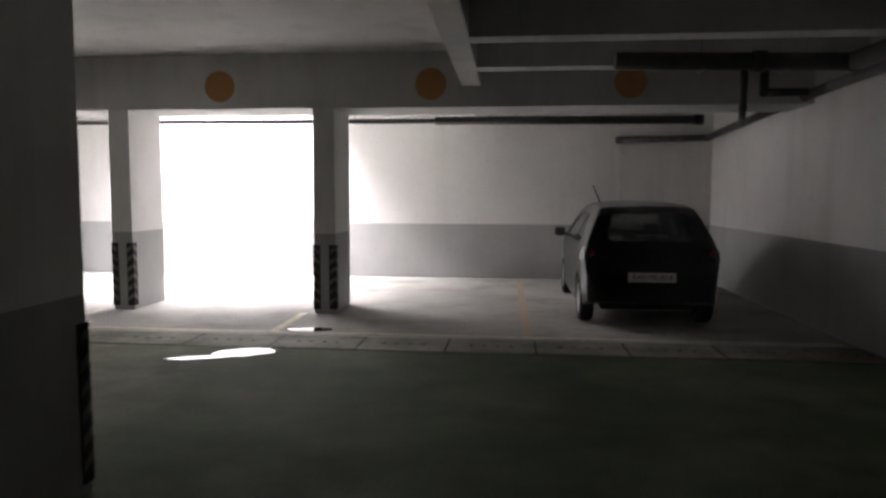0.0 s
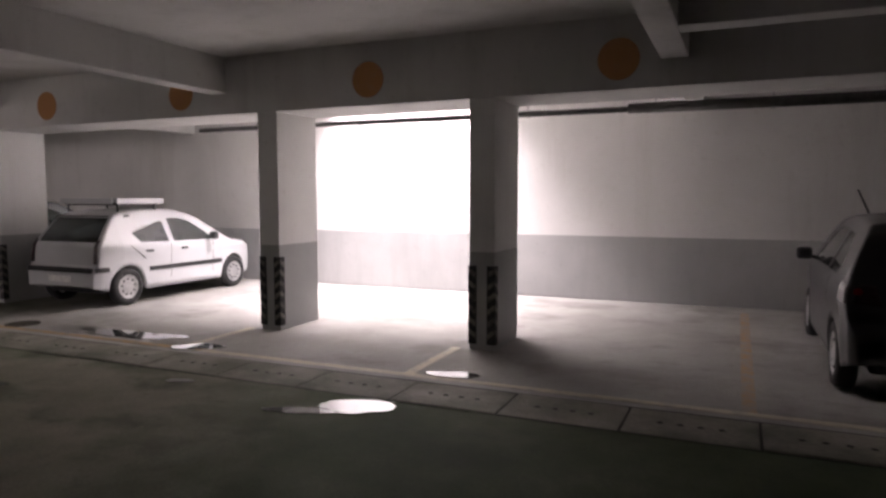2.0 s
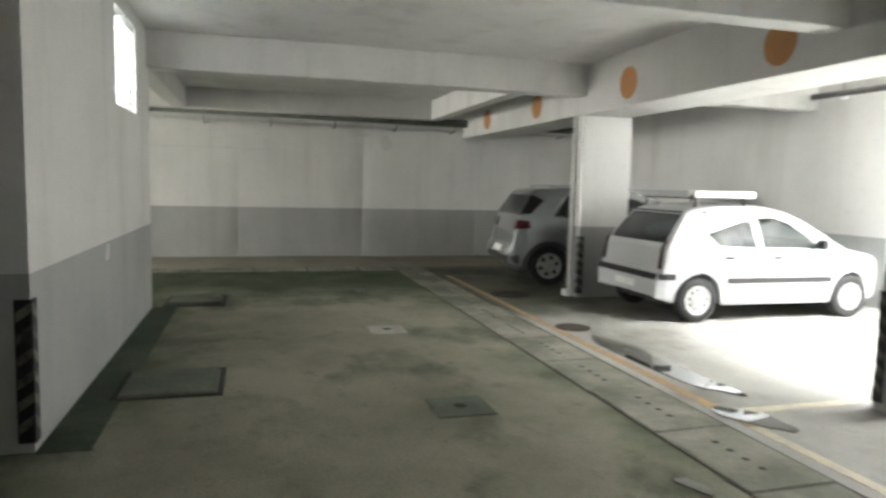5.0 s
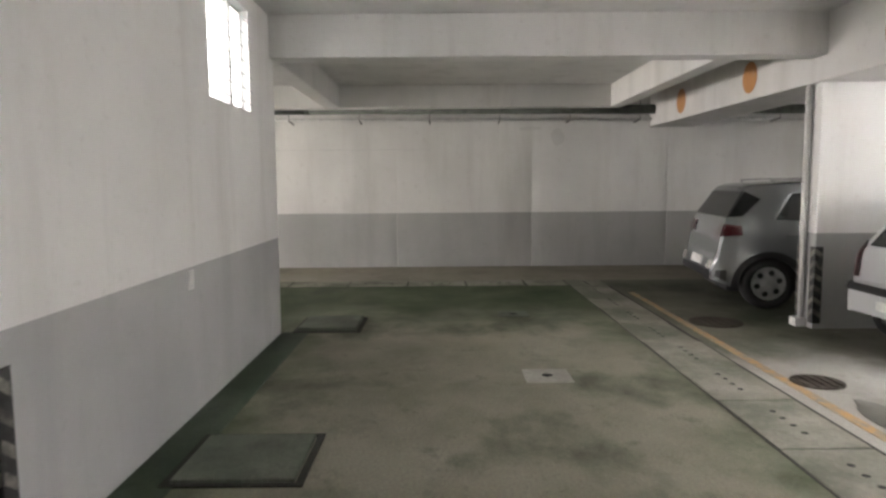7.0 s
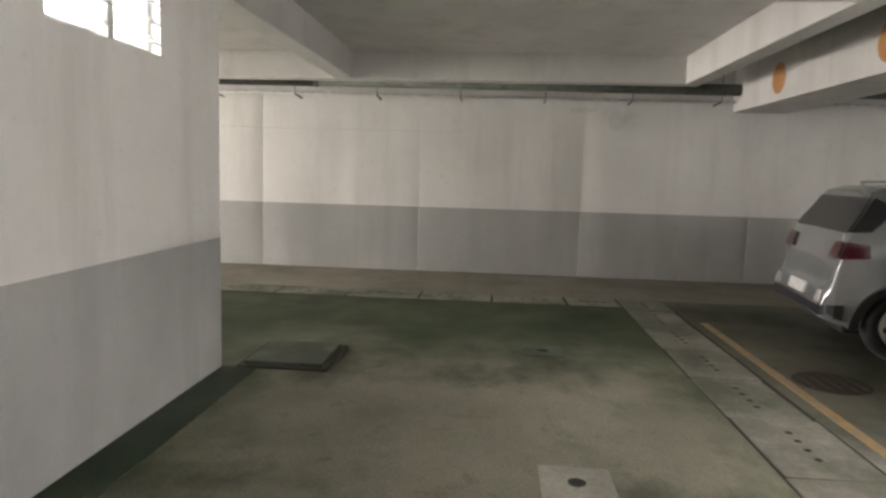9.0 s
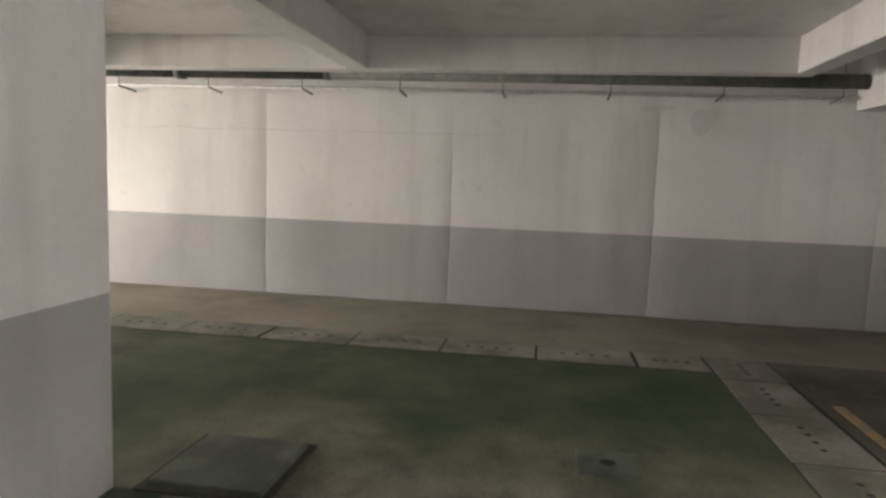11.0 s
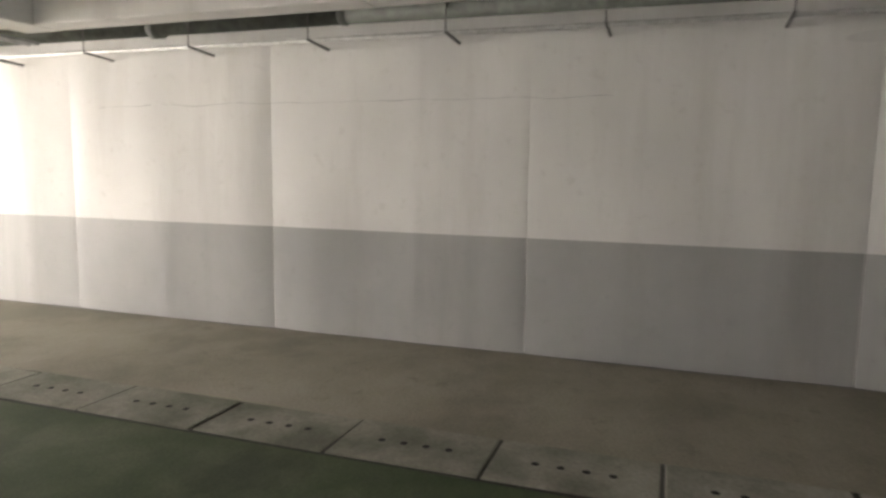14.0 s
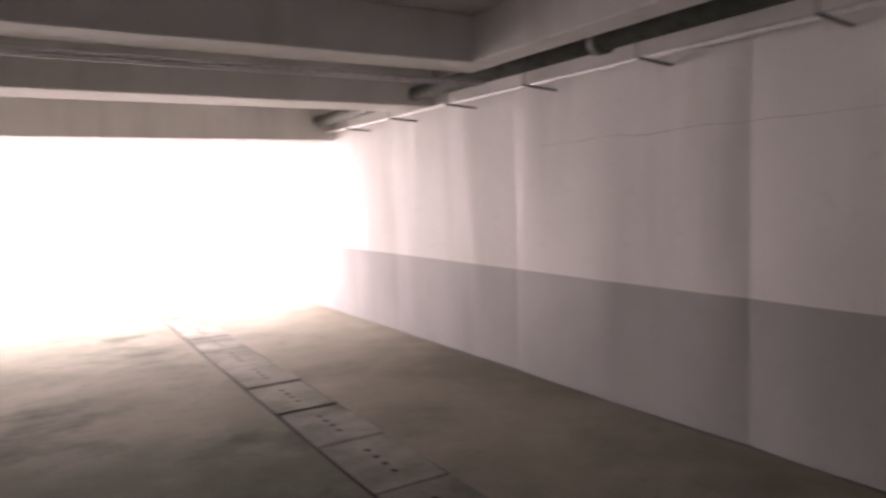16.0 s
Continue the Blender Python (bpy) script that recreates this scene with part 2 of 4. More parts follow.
CLEARLAMP = plain_mat("clear_lamp_plastic", (0.5, 0.47, 0.45), 0.15, 0, 0.1, 30, 0.6)
PLATE = plain_mat("white_number_plate", (0.78, 0.78, 0.76), 0.4)
LINING = plain_mat("dark_grey_trim", (0.05, 0.05, 0.052), 0.8)
INK = plain_mat("black_ink", (0.015, 0.015, 0.015), 0.5)


def glass_mat(name, tint):
    m, nt, b = node_mat(name, 0.04)
    b.inputs["Base Color"].default_value = (*tint, 1)
    b.inputs["Transmission Weight"].default_value = 0.92
    b.inputs["IOR"].default_value = 1.1
    b.inputs["Coat Weight"].default_value = 0.5
    b.inputs["Coat Roughness"].default_value = 0.02
    return m


GLASS = glass_mat("tinted_car_glass", (0.34, 0.37, 0.36))
PALEGLASS = glass_mat("clear_car_glass", (0.6, 0.63, 0.63))


def clear_mat():
    m, nt, b = node_mat("clear_louvre_glass", 0.1)
    b.inputs["Base Color"].default_value = (0.8, 0.83, 0.82, 1)
    b.inputs["Transmission Weight"].default_value = 0.7
    b.inputs["IOR"].default_value = 1.25
    return m


CLEAR = clear_mat()


def water_mat():
    m, nt, b = node_mat("standing_water", 0.03)
    nt.links.new(ramp(nt, noise_node(nt, 2.5, 4), [(0.3, (0.035, 0.033, 0.028)), (0.7, (0.075, 0.07, 0.06))]), b.inputs["Base Color"])
    b.inputs["IOR"].default_value = 1.33
    b.inputs["Coat Weight"].default_value = 1.0
    b.inputs["Coat Roughness"].default_value = 0.01
    return m


WATER = water_mat()


def wet_mat():
    m, nt, b = node_mat("damp_stain", 0.35)
    nt.links.new(ramp(nt, noise_node(nt, 5, 7, 0.7), [(0.3, (0.05, 0.048, 0.038)), (0.7, (0.1, 0.094, 0.075))]), b.inputs["Base Color"])
    return m


WET = wet_mat()


def glow_mat(name, c, s):
    m = bpy.data.materials.new(name)
    m.use_nodes = True
    nt = m.node_tree
    nt.nodes.remove(nt.nodes["Principled BSDF"])
    e = nt.nodes.new("ShaderNodeEmission")
    e.inputs[0].default_value = (*c, 1)
    e.inputs[1].default_value = s
    nt.links.new(e.outputs[0], nt.nodes["Material Output"].inputs[0])
    return m


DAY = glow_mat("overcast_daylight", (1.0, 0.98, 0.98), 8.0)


# ---- mesh helpers ----
def box(bm, x0, x1, y0, y1, z0, z1, mat=0, bevel=0.0):
    v = [bm.verts.new(p) for p in ((x0, y0, z0), (x1, y0, z0), (x1, y1, z0), (x0, y1, z0),
                                   (x0, y0, z1), (x1, y0, z1), (x1, y1, z1), (x0, y1, z1))]
    fs = [bm.faces.new([v[i] for i in q]) for q in ((3, 2, 1, 0), (4, 5, 6, 7), (0, 1, 5, 4), (1, 2, 6, 5), (2, 3, 7, 6), (3, 0, 4, 7))]
    for f in fs:
        f.material_index = mat
    if bevel:
        es = {e for f in fs for e in f.edges}
        r = bmesh.ops.bevel(bm, geom=list(es), offset=bevel, segments=2, affect="EDGES", profile=0.5)
        for f in r["faces"]:
            f.material_index = mat


def cyl(bm, a, b, r, seg=16, mat=0, r2=None):
    a, b = Vector(a), Vector(b)
    d = b - a
    m = Matrix.Translation((a + b) / 2) @ d.to_track_quat("Z", "Y").to_matrix().to_4x4()
    before = set(bm.faces)
    bmesh.ops.create_cone(bm, cap_ends=True, segments=seg, radius1=r, radius2=r if r2 is None else r2, depth=d.length, matrix=m)
    for f in bm.faces:
        if f not in before:
            f.material_index = mat
            f.smooth = len(f.verts) == 4


def ball(bm, c, r, mat=0, sx=1, sy=1, sz=1):
    before = set(bm.faces)
    bmesh.ops.create_uvsphere(bm, u_segments=14, v_segments=9, radius=r, matrix=Matrix.Translation(c) @ Matrix.Diagonal((sx, sy, sz, 1)))
    for f in bm.faces:
        if f not in before:
            f.material_index, f.smooth = mat, True


def obj(name, bm, mats, parent=None, label="", category="", group="", kind=""):
    me = bpy.data.meshes.new(name)
    bm.normal_update()
    bm.to_mesh(me)
    bm.free()
    for m in mats if isinstance(mats, (list, tuple)) else [mats]:
        me.materials.append(m)
    ob = new(name, me)
    if parent:
        ob.parent = parent
    return tagged(ob, label, category, group, kind)


def pieces(name, bm, mats, parent, label=""):
    """Each separate piece of bm becomes a part of its own."""
    left = set(bm.verts)
    while left:
        todo, isle = [left.pop()], set()
        while todo:
            v = todo.pop()
            isle.add(v)
            for e in v.link_edges:
                w = e.other_vert(v)
                if w in left:
                    left.discard(w)
                    todo.append(w)
        one = bmesh.new()
        made = {v: one.verts.new(v.co) for v in bm.verts if v in isle}
        for f in bm.faces:
            if f.verts[0] in isle:
                g = one.faces.new([made[v] for v in f.verts])
                g.material_index, g.smooth = f.material_index, f.smooth
        obj(name, one, mats, parent, label)
    bm.free()


def structure(name, boxes, mats, label, category="", bevel=0.0):
    """boxes: rows of x0, x1, y0, y1, z0, z1, material number."""
    bm = bmesh.new()
    for r in boxes:
        box(bm, *r[:6], mat=r[6] if len(r) > 6 else 0, bevel=bevel)
    return obj(name, bm, mats, None, label, category, "", "structure")


BAND = 1.08
SLABZ = 3.45
BEAMZ = 2.735
CROSSZ = 3.0


def banded(x0, x1, y0, y1, z1=SLABZ, band=BAND):
    """Wall in two coats: grey below, white above."""
    return [(x0, x1, y0, y1, 0, band, 1), (x0, x1, y0, y1, band, z1, 0)]


# ---- structure ----
structure("floor", [(-13.62, 5.0, -11.0, 7.865, -0.3, 0), (-16.2, -13.62, -11.0, 7.865, -0.3, 0, 2), (-13.62, 5.0, 7.865, 14.0, -0.3, 0, 1),
                    (-16.2, -13.62, 7.865, 14.0, -0.3, 0, 2)],
          [FLOOR, BAYFLOOR, SIDEFLOOR], "stained grey-green concrete basement floor, damp in patches", "floor")
structure("wall_north", banded(-15.95, 4.9, 13.4, 13.7, 7.2, 1.04), [WHITE, GREY], "white painted basement wall with grey lower band", "wall")
structure("wall_east", banded(4.62, 4.92, -5.0, 13.4, SLABZ, 1.06), [WHITE, GREY], "white painted basement wall with grey lower band", "wall")
structure("wall_south", banded(-4.9, 4.92, -5.3, -5.0), [WHITE, GREY], "white painted basement wall with grey lower band", "wall")


def west_wall():
    """Cast in panels 2.68 m long: each bows a little and steps at the joint."""
    bm = bmesh.new()
    joints = [-1.08 + 2.68 * k for k in range(-4, 7)]
    zs = [0, 0.12, 0.4, 0.75, BAND, 1.4, 1.8, 2.2, 2.5, 2.8, 3.1, SLABZ]

    def off(y, z):
        u = ((y + 1.08) / 2.68) % 1.0
        k = math.floor((y + 1.08) / 2.68)
        s = 0.019 + 0.008 * math.sin(k * 2.3 + 1)
        fade = 1.0 if z < 2.2 else max(0.1, 1 - (z - 2.2) * 1.4)
        d0, d1 = u * 2.68, (1 - u) * 2.68
        bow = s * fade * (1 - math.exp(-d0 / 0.12) - 1.15 * math.exp(-d1 / 0.3))
        wave = 0.02 * noise.noise((y * 1.7, z * 0.22, 3.1)) + 0.004 * noise.noise((y * 5, z * 0.5, 7.7))
        return bow + wave

    cuts = [-11.0] + [j for j in joints if -11 < j < 13.4] + [13.4]
    for a, b in zip(cuts, cuts[1:]):
        m = max(2, round((b - a) / 0.055))
        span = [a + 0.003 + (b - a - 0.006) * k / m for k in range(m + 1)]
        rows = [[bm.verts.new((-15.64 + off(y, z), y, z)) for z in zs] for y in span]
        for i in range(m):
            for j in range(len(zs) - 1):
                f = bm.faces.new((rows[i][j], rows[i][j + 1], rows[i + 1][j + 1], rows[i + 1][j]))
                f.material_index = 1 if zs[j] < BAND - 0.01 else 0
                f.smooth = True
    for f in list(bm.faces):
        f.normal_flip()
    box(bm, -15.95, -15.70, -11.0, 13.4, 0, SLABZ)
    return obj("wall_west", bm, [WHITE, GREY], None, "white board-cast basement wall with grey lower band and panel joints", "wall", "", "structure")


west_wall()

# core block with the louvred window, hollow behind it
WX0, WX1, WZ0, WZ1 = -8.80, -7.66, 2.36, 3.30
structure("wall_core", [
    *banded(-9.73, -4.94, 3.09, 3.34, WZ0),
    (-9.73, WX0, 3.09, 3.34, WZ0, SLABZ, 0), (WX1, -4.94, 3.09, 3.34, WZ0, SLABZ, 0),
    (WX0, WX1, 3.09, 3.34, WZ1, SLABZ, 0),
    *banded(-9.73, -9.48, -11.0, 3.09), *banded(-5.19, -4.94, -5.3, 3.09),
    (-9.48, -5.19, -11.0, -10.75, 0, SLABZ, 0),
], [WHITE, GREY], "white painted core walls with grey lower band", "wall")
# added glowing panel in place of the daylight behind the louvres
structure("louvre_glow_panel", [(-9.40, -7.0, 2.2, 2.3, 1.9, SLABZ, 0)], [DAY], "glowing panel standing in for the daylight behind the louvres", "daylight")


def pillar(name, x0, x1, y0, y1, z1):
    ob = structure(name, [(x0, x1, y0, y1, 0, BAND, 1), (x0, x1, y0, y1, BAND, z1, 0)], [WHITE, GREY],
                   "slim rectangular concrete column, white over grey", "column")
    return ob


pillar("column_1", -4.55, -4.26, 9.27, 10.10, BEAMZ)
pillar("column_2", -1.70, -1.41, 9.27, 10.10, BEAMZ)
pillar("column_3", -10.06, -9.72, 9.33, 10.14, BEAMZ)
pillar("column_4", -1.65, -1.36, 3.03, 3.85, SLABZ)

# slab with the light well cut through it
HX0, HX1, HY0, HY1 = -5.9, -3.0, 11.4, 13.4
structure("ceiling", [
    (-15.95, 4.92, -9.0, HY0, SLABZ, SLABZ + 0.2), (-15.95, HX0, HY0, HY1, SLABZ, SLABZ + 0.2),
    (HX1, 4.92, HY0, HY1, SLABZ, SLABZ + 0.2),
], [SOFFIT], "whitewashed concrete soffit with stains", "ceiling")
structure("light_well", [
    (HX0 - 0.2, HX0, HY0, HY1, SLABZ + 0.2, 7.2), (HX1, HX1 + 0.2, HY0, HY1, SLABZ + 0.2, 7.2),
    (HX0 - 0.2, HX1 + 0.2, HY0 - 0.2, HY0, SLABZ + 0.2, 7.2),
], [WHITE], "white light well walls above the bay", "light well")


def beam(name, x0, x1, y0, y1, z0, z1=SLABZ):
    return structure(name, [(x0, x1, y0, y1, z0, z1)], [SOFFIT], "whitewashed concrete beam", "beam", 0.012)


beam("beam_main", -15.62, 4.62, 9.27, 10.10, BEAMZ)
beam("beam_cross_1", 0.27, 0.52, -5.0, 9.27, CROSSZ)
beam("beam_cross_2", -5.29, -5.04, 3.34, 9.27, CROSSZ)
beam("beam_cross_3", -9.85, -9.55, 3.34, 9.27, CROSSZ)
beam("beam_cross_4", 0.27, 0.52, 10.10, 13.4, CROSSZ)
beam("beam_cross_5", -9.85, -9.55, 10.10, 13.4, CROSSZ)
beam("beam_side_1", 0.52, 4.62, 8.03, 8.27, CROSSZ)
beam("beam_side_5", 0.52, 4.62, 6.58, 6.83, CROSSZ)
beam("beam_side_2", -14.75, -9.85, 8.28, 8.53, 3.04)
beam("beam_side_3", -15.05, -14.75, 3.05, 8.53, 3.05)
beam("beam_side_6", -15.05, -14.75, -0.5, 3.05, 3.045)
beam("beam_side_4", -14.75, -9.73, 3.05, 3.32, 3.04)
beam("beam_aisle_1", -15.05, -9.73, -0.95, -0.5, 3.04)
beam("beam_aisle_2", -15.6, -9.73, -3.2, -2.59, 2.95)
beam("beam_aisle_3", -15.6, -9.73, -6.5, -5.72, 2.80)


# ---- ramp end ----
structure("backdrop", [(-18, -7, -11.7, -11.6, -0.5, 6)], [DAY], "white overcast daylight beyond the ramp mouth", "daylight")
structure("ramp", [(-16.2, -9.4, -11.6, -11.0, -0.3, -0.002)], [BAYFLOOR], "concrete ramp floor in daylight", "ramp")


# ---- cars ----
def lerp_table(tab, v):
    for (a, fa), (b, fb) in zip(tab, tab[1:]):
        if v <= b:
            return fa + (fb - fa) * max(0, (v - a)) / (b - a)
    return tab[-1][1]


class Shell:
    """A car's skin: half width, roof line and lower edge along its length, tail at 0, nose at L."""

    def __init__(s, length, half, top, plan, belt, tumble, sill, wheels, arch):
        s.L, s.W, s.top_t, s.plan_t, s.belt, s.tumble, s.sill, s.wheels, s.arch = length, half, top, plan, belt, tumble, sill, wheels, arch

    def top(s, y):
        return lerp_table(s.top_t, y)

    def bot(s, y):
        z = s.sill + 0.10 * max(0, 1 - y / 0.35) + 0.06 * max(0, 1 - (s.L - y) / 0.5)
        for yw in s.wheels:
            d = s.arch ** 2 - (y - yw) ** 2
            if d > 0:
                z = max(z, 0.29 + math.sqrt(d))
        return z

    def half(s, y, z):
        w = s.W * lerp_table(s.plan_t, y)
        if z > s.belt:
            w -= (z - s.belt) * s.tumble + 0.10 * max(0, z - s.belt - 0.25) ** 2
        else:
            q = (s.belt - z) / s.belt
            w -= 0.05 * q * q
            w += 0.012 * math.exp(-((z - s.belt + 0.12) / 0.06) ** 2)
        return w

    def tail(s, z):
        a, b = 0.0, s.L * 0.3
        for _ in range(30):
            m = (a + b) / 2
            if s.top(m) < z:
                a = m
            else:
                b = m
        return (a + b) / 2

    def nose(s, z):
        a, b = s.L * 0.6, s.L
        for _ in range(30):
            m = (a + b) / 2
            if s.top(m) > z:
                a = m
            else:
                b = m
        return (a + b) / 2

    def skin(s):
        bm = bmesh.new()
        ys = {p for p, _ in s.top_t} | {s.L * k / 110 for k in range(111)} | {0.02, 0.04, s.L - 0.02, s.L - 0.04}
        for yw in s.wheels:
            ys |= {yw - s.arch + 0.001, yw + s.arch - 0.001, yw - s.arch * 0.97, yw + s.arch * 0.97}
        ys = sorted(ys)
        rings = []
        for y in ys:
            t, b = s.top(y), s.bot(y)
            t = max(t, b + 0.12)
            half = [(0.0, b + 0.02), (s.half(y, b) - 0.07, b + 0.015)]
            for k in range(15):
                z = b + (t - 0.06 - b) * k / 14
                half.append((s.half(y, z), z))
            w = s.half(y, t - 0.06)
            half += [(w - 0.008, t - 0.038), (w - 0.024, t - 0.018), (w - 0.05, t - 0.004), (w - 0.16, t + 0.008), (w * 0.4, t + 0.018), (0, t + 0.02)]
            right = [bm.verts.new((x, y, z)) for x, z in half]
            left = [bm.verts.new((-x, y, z)) for x, z in half[1:-1]]
            rings.append(right + left[::-1])
        n = len(rings[0])
        for a, b in zip(rings, rings[1:]):
            for i in range(n):
                j = (i + 1) % n
                bm.faces.new((a[i], a[j], b[j], b[i])).smooth = True
        bm.faces.new(rings[0])
        bm.faces.new(rings[-1][::-1])
        bmesh.ops.recalc_face_normals(bm, faces=bm.faces)
        return bm

    def glaze(s, bm, poly, where):
        """Cut a window out of the skin and give back its panes: poly is convex, in (y, z) on the flanks, in (x, z) on tail and nose."""
        def on(f):
            c, q = f.calc_center_median(), f.normal
            if where == "side":
                return abs(q.x) > 0.55 and c.z > s.belt - 0.1
            ok = c.z > s.belt - 0.05 and abs(c.x) < s.half(c.y, c.z) - 0.02 and abs(q.x) < 0.7
            return ok and (c.y < s.L * 0.25 and q.y < -0.2 if where == "tail" else c.y > s.L * 0.5 and q.y > 0.2)

        for (a0, a1), (b0, b1) in zip(poly, poly[1:] + poly[:1]):
            co = (0, a0, a1) if where == "side" else (a0, 0, a1)
            no = (0, b1 - a1, a0 - b0) if where == "side" else (b1 - a1, 0, a0 - b0)
            fs = [f for f in bm.faces if on(f)]
            geo = list({v for f in fs for v in f.verts} | {e for f in fs for e in f.edges}) + fs
            bmesh.ops.bisect_plane(bm, geom=geo, plane_co=co, plane_no=no, dist=0.0005)
        bm.normal_update()

        def inside(c):
            p = (c.y, c.z) if where == "side" else (c.x, c.z)
            turns = [(b0 - a0) * (p[1] - a1) - (b1 - a1) * (p[0] - a0) for (a0, a1), (b0, b1) in zip(poly, poly[1:] + poly[:1])]
            return all(t > 0 for t in turns) or all(t < 0 for t in turns)

        out = [f for f in bm.faces if on(f) and inside(f.calc_center_median())]
        pane, made = bmesh.new(), {}
        for f in out:
            for v in f.verts:
                if v not in made:
                    made[v] = pane.verts.new(v.co - v.normal * 0.004)
            pane.faces.new([made[v] for v in f.verts]).smooth = True
        bmesh.ops.delete(bm, geom=out, context="FACES")
        rim = bmesh.ops.inset_region(pane, faces=list(pane.faces), thickness=0.016, use_even_offset=True)
        for f in rim["faces"]:
            f.material_index = 1
        bmesh.ops.solidify(pane, geom=list(pane.faces), thickness=0.004)
        return pane

    def side_panel(s, bm, quad, side=1, out=0.006, mat=0, nu=8, nv=5):
        """A panel that lies on the flank, from four corners (y, z)."""
        g = []
        for i in range(nu + 1):
            u, row = i / nu, []
            for j in range(nv + 1):
                v = j / nv
                y = (quad[0][0] * (1 - u) + quad[1][0] * u) * (1 - v) + (quad[3][0] * (1 - u) + quad[2][0] * u) * v
                z = (quad[0][1] * (1 - u) + quad[1][1] * u) * (1 - v) + (quad[3][1] * (1 - u) + quad[2][1] * u) * v
                row.append(bm.verts.new((side * (s.half(y, z) + out), y, z)))
            g.append(row)
        thicken(bm, g, mat, Vector((-side * 0.012, 0, 0)))

    def tail_panel(s, bm, quad, out=0.008, mat=0, nu=10, nv=5, depth=0.014):
        """A panel that lies on the tail, from four corners (x, z)."""
        g = []
        for i in range(nu + 1):
            u, row = i / nu, []
            for j in range(nv + 1):
                v = j / nv
                x = (quad[0][0] * (1 - u) + quad[1][0] * u) * (1 - v) + (quad[3][0] * (1 - u) + quad[2][0] * u) * v
                z = (quad[0][1] * (1 - u) + quad[1][1] * u) * (1 - v) + (quad[3][1] * (1 - u) + quad[2][1] * u) * v
                row.append(bm.verts.new((x, s.tail(z - 0.02) - out, z)))
            g.append(row)
        thicken(bm, g, mat, Vector((0, depth, 0)))


def thicken(bm, g, mat, d):
    back = [[bm.verts.new(v.co + d) for v in r] for r in g]
    nu, nv = len(g) - 1, len(g[0]) - 1
    fs = []
    for i in range(nu):
        for j in range(nv):
            fs.append(bm.faces.new((g[i][j], g[i + 1][j], g[i + 1][j + 1], g[i][j + 1])))
            fs.append(bm.faces.new((back[i][j + 1], back[i + 1][j + 1], back[i + 1][j], back[i][j])))
    for i in range(nu):
        fs.append(bm.faces.new((g[i][0], back[i][0], back[i + 1][0], g[i + 1][0])))
        fs.append(bm.faces.new((g[i + 1][nv], back[i + 1][nv], back[i][nv], g[i][nv])))
    for j in range(nv):
        fs.append(bm.faces.new((g[0][j + 1], back[0][j + 1], back[0][j], g[0][j])))
        fs.append(bm.faces.new((g[nu][j], back[nu][j], back[nu][j + 1], g[nu][j + 1])))
    for f in fs:
        f.material_index, f.smooth = mat, False
    bmesh.ops.recalc_face_normals(bm, faces=fs)


def wheel_parts(car, x, y, r, side, rim_r, spokes, rim_mat):
    """Tyre with rounded shoulders, dished rim with holes round the hub."""
    w = 0.17
    bm = bmesh.new()
    prof = [(rim_r, -w / 2 + 0.01), (rim_r + 0.02, -w / 2), (r - 0.03, -w / 2), (r - 0.006, -w / 2 + 0.025), (r, -w / 2 + 0.05),
            (r, w / 2 - 0.05), (r - 0.006, w / 2 - 0.025), (r - 0.03, w / 2), (rim_r + 0.02, w / 2), (rim_r, w / 2 - 0.01)]
    n = 36
    rings = [[bm.verts.new((side * d, math.cos(2 * math.pi * k / n) * q, math.sin(2 * math.pi * k / n) * q)) for k in range(n)] for q, d in prof]
    for a, b in zip(rings, rings[1:]):
        for k in range(n):
            bm.faces.new((a[k], a[(k + 1) % n], b[(k + 1) % n], b[k])).smooth = True
    bmesh.ops.recalc_face_normals(bm, faces=bm.faces)
    tyre = obj("tyre", bm, [RUBBER], car)
    tyre.location = (x, y, r)
    bm = bmesh.new()
    prof = [(rim_r + 0.004, w / 2 - 0.012), (rim_r - 0.015, w / 2 - 0.004), (rim_r - 0.03, w / 2 - 0.03), (rim_r * 0.62, w / 2 - 0.022),
            (rim_r * 0.3, w / 2 - 0.006), (rim_r * 0.16, w / 2 - 0.002), (0.004, w / 2)]
    rings = [[bm.verts.new((side * d, math.cos(2 * math.pi * k / n) * q, math.sin(2 * math.pi * k / n) * q)) for k in range(n)] for q, d in prof]
    for a, b in zip(rings, rings[1:]):
        for k in range(n):
            bm.faces.new((a[k], a[(k + 1) % n], b[(k + 1) % n], b[k])).smooth = True
    bmesh.ops.recalc_face_normals(bm, faces=bm.faces)
    for k in range(spokes):
        a = 2 * math.pi * (k + 0.25) / spokes
        c = Vector((side * (w / 2 - 0.015), math.cos(a) * rim_r * 0.66, math.sin(a) * rim_r * 0.66))
        cyl(bm, c - Vector((side * 0.01, 0, 0)), c + Vector((side * 0.003, 0, 0)), rim_r * (0.17 if spokes < 7 else 0.09), 12, 1)
    rim = obj("rim", bm, [rim_mat, BLACKPLASTIC], car)
    rim.location = (x, y, r)


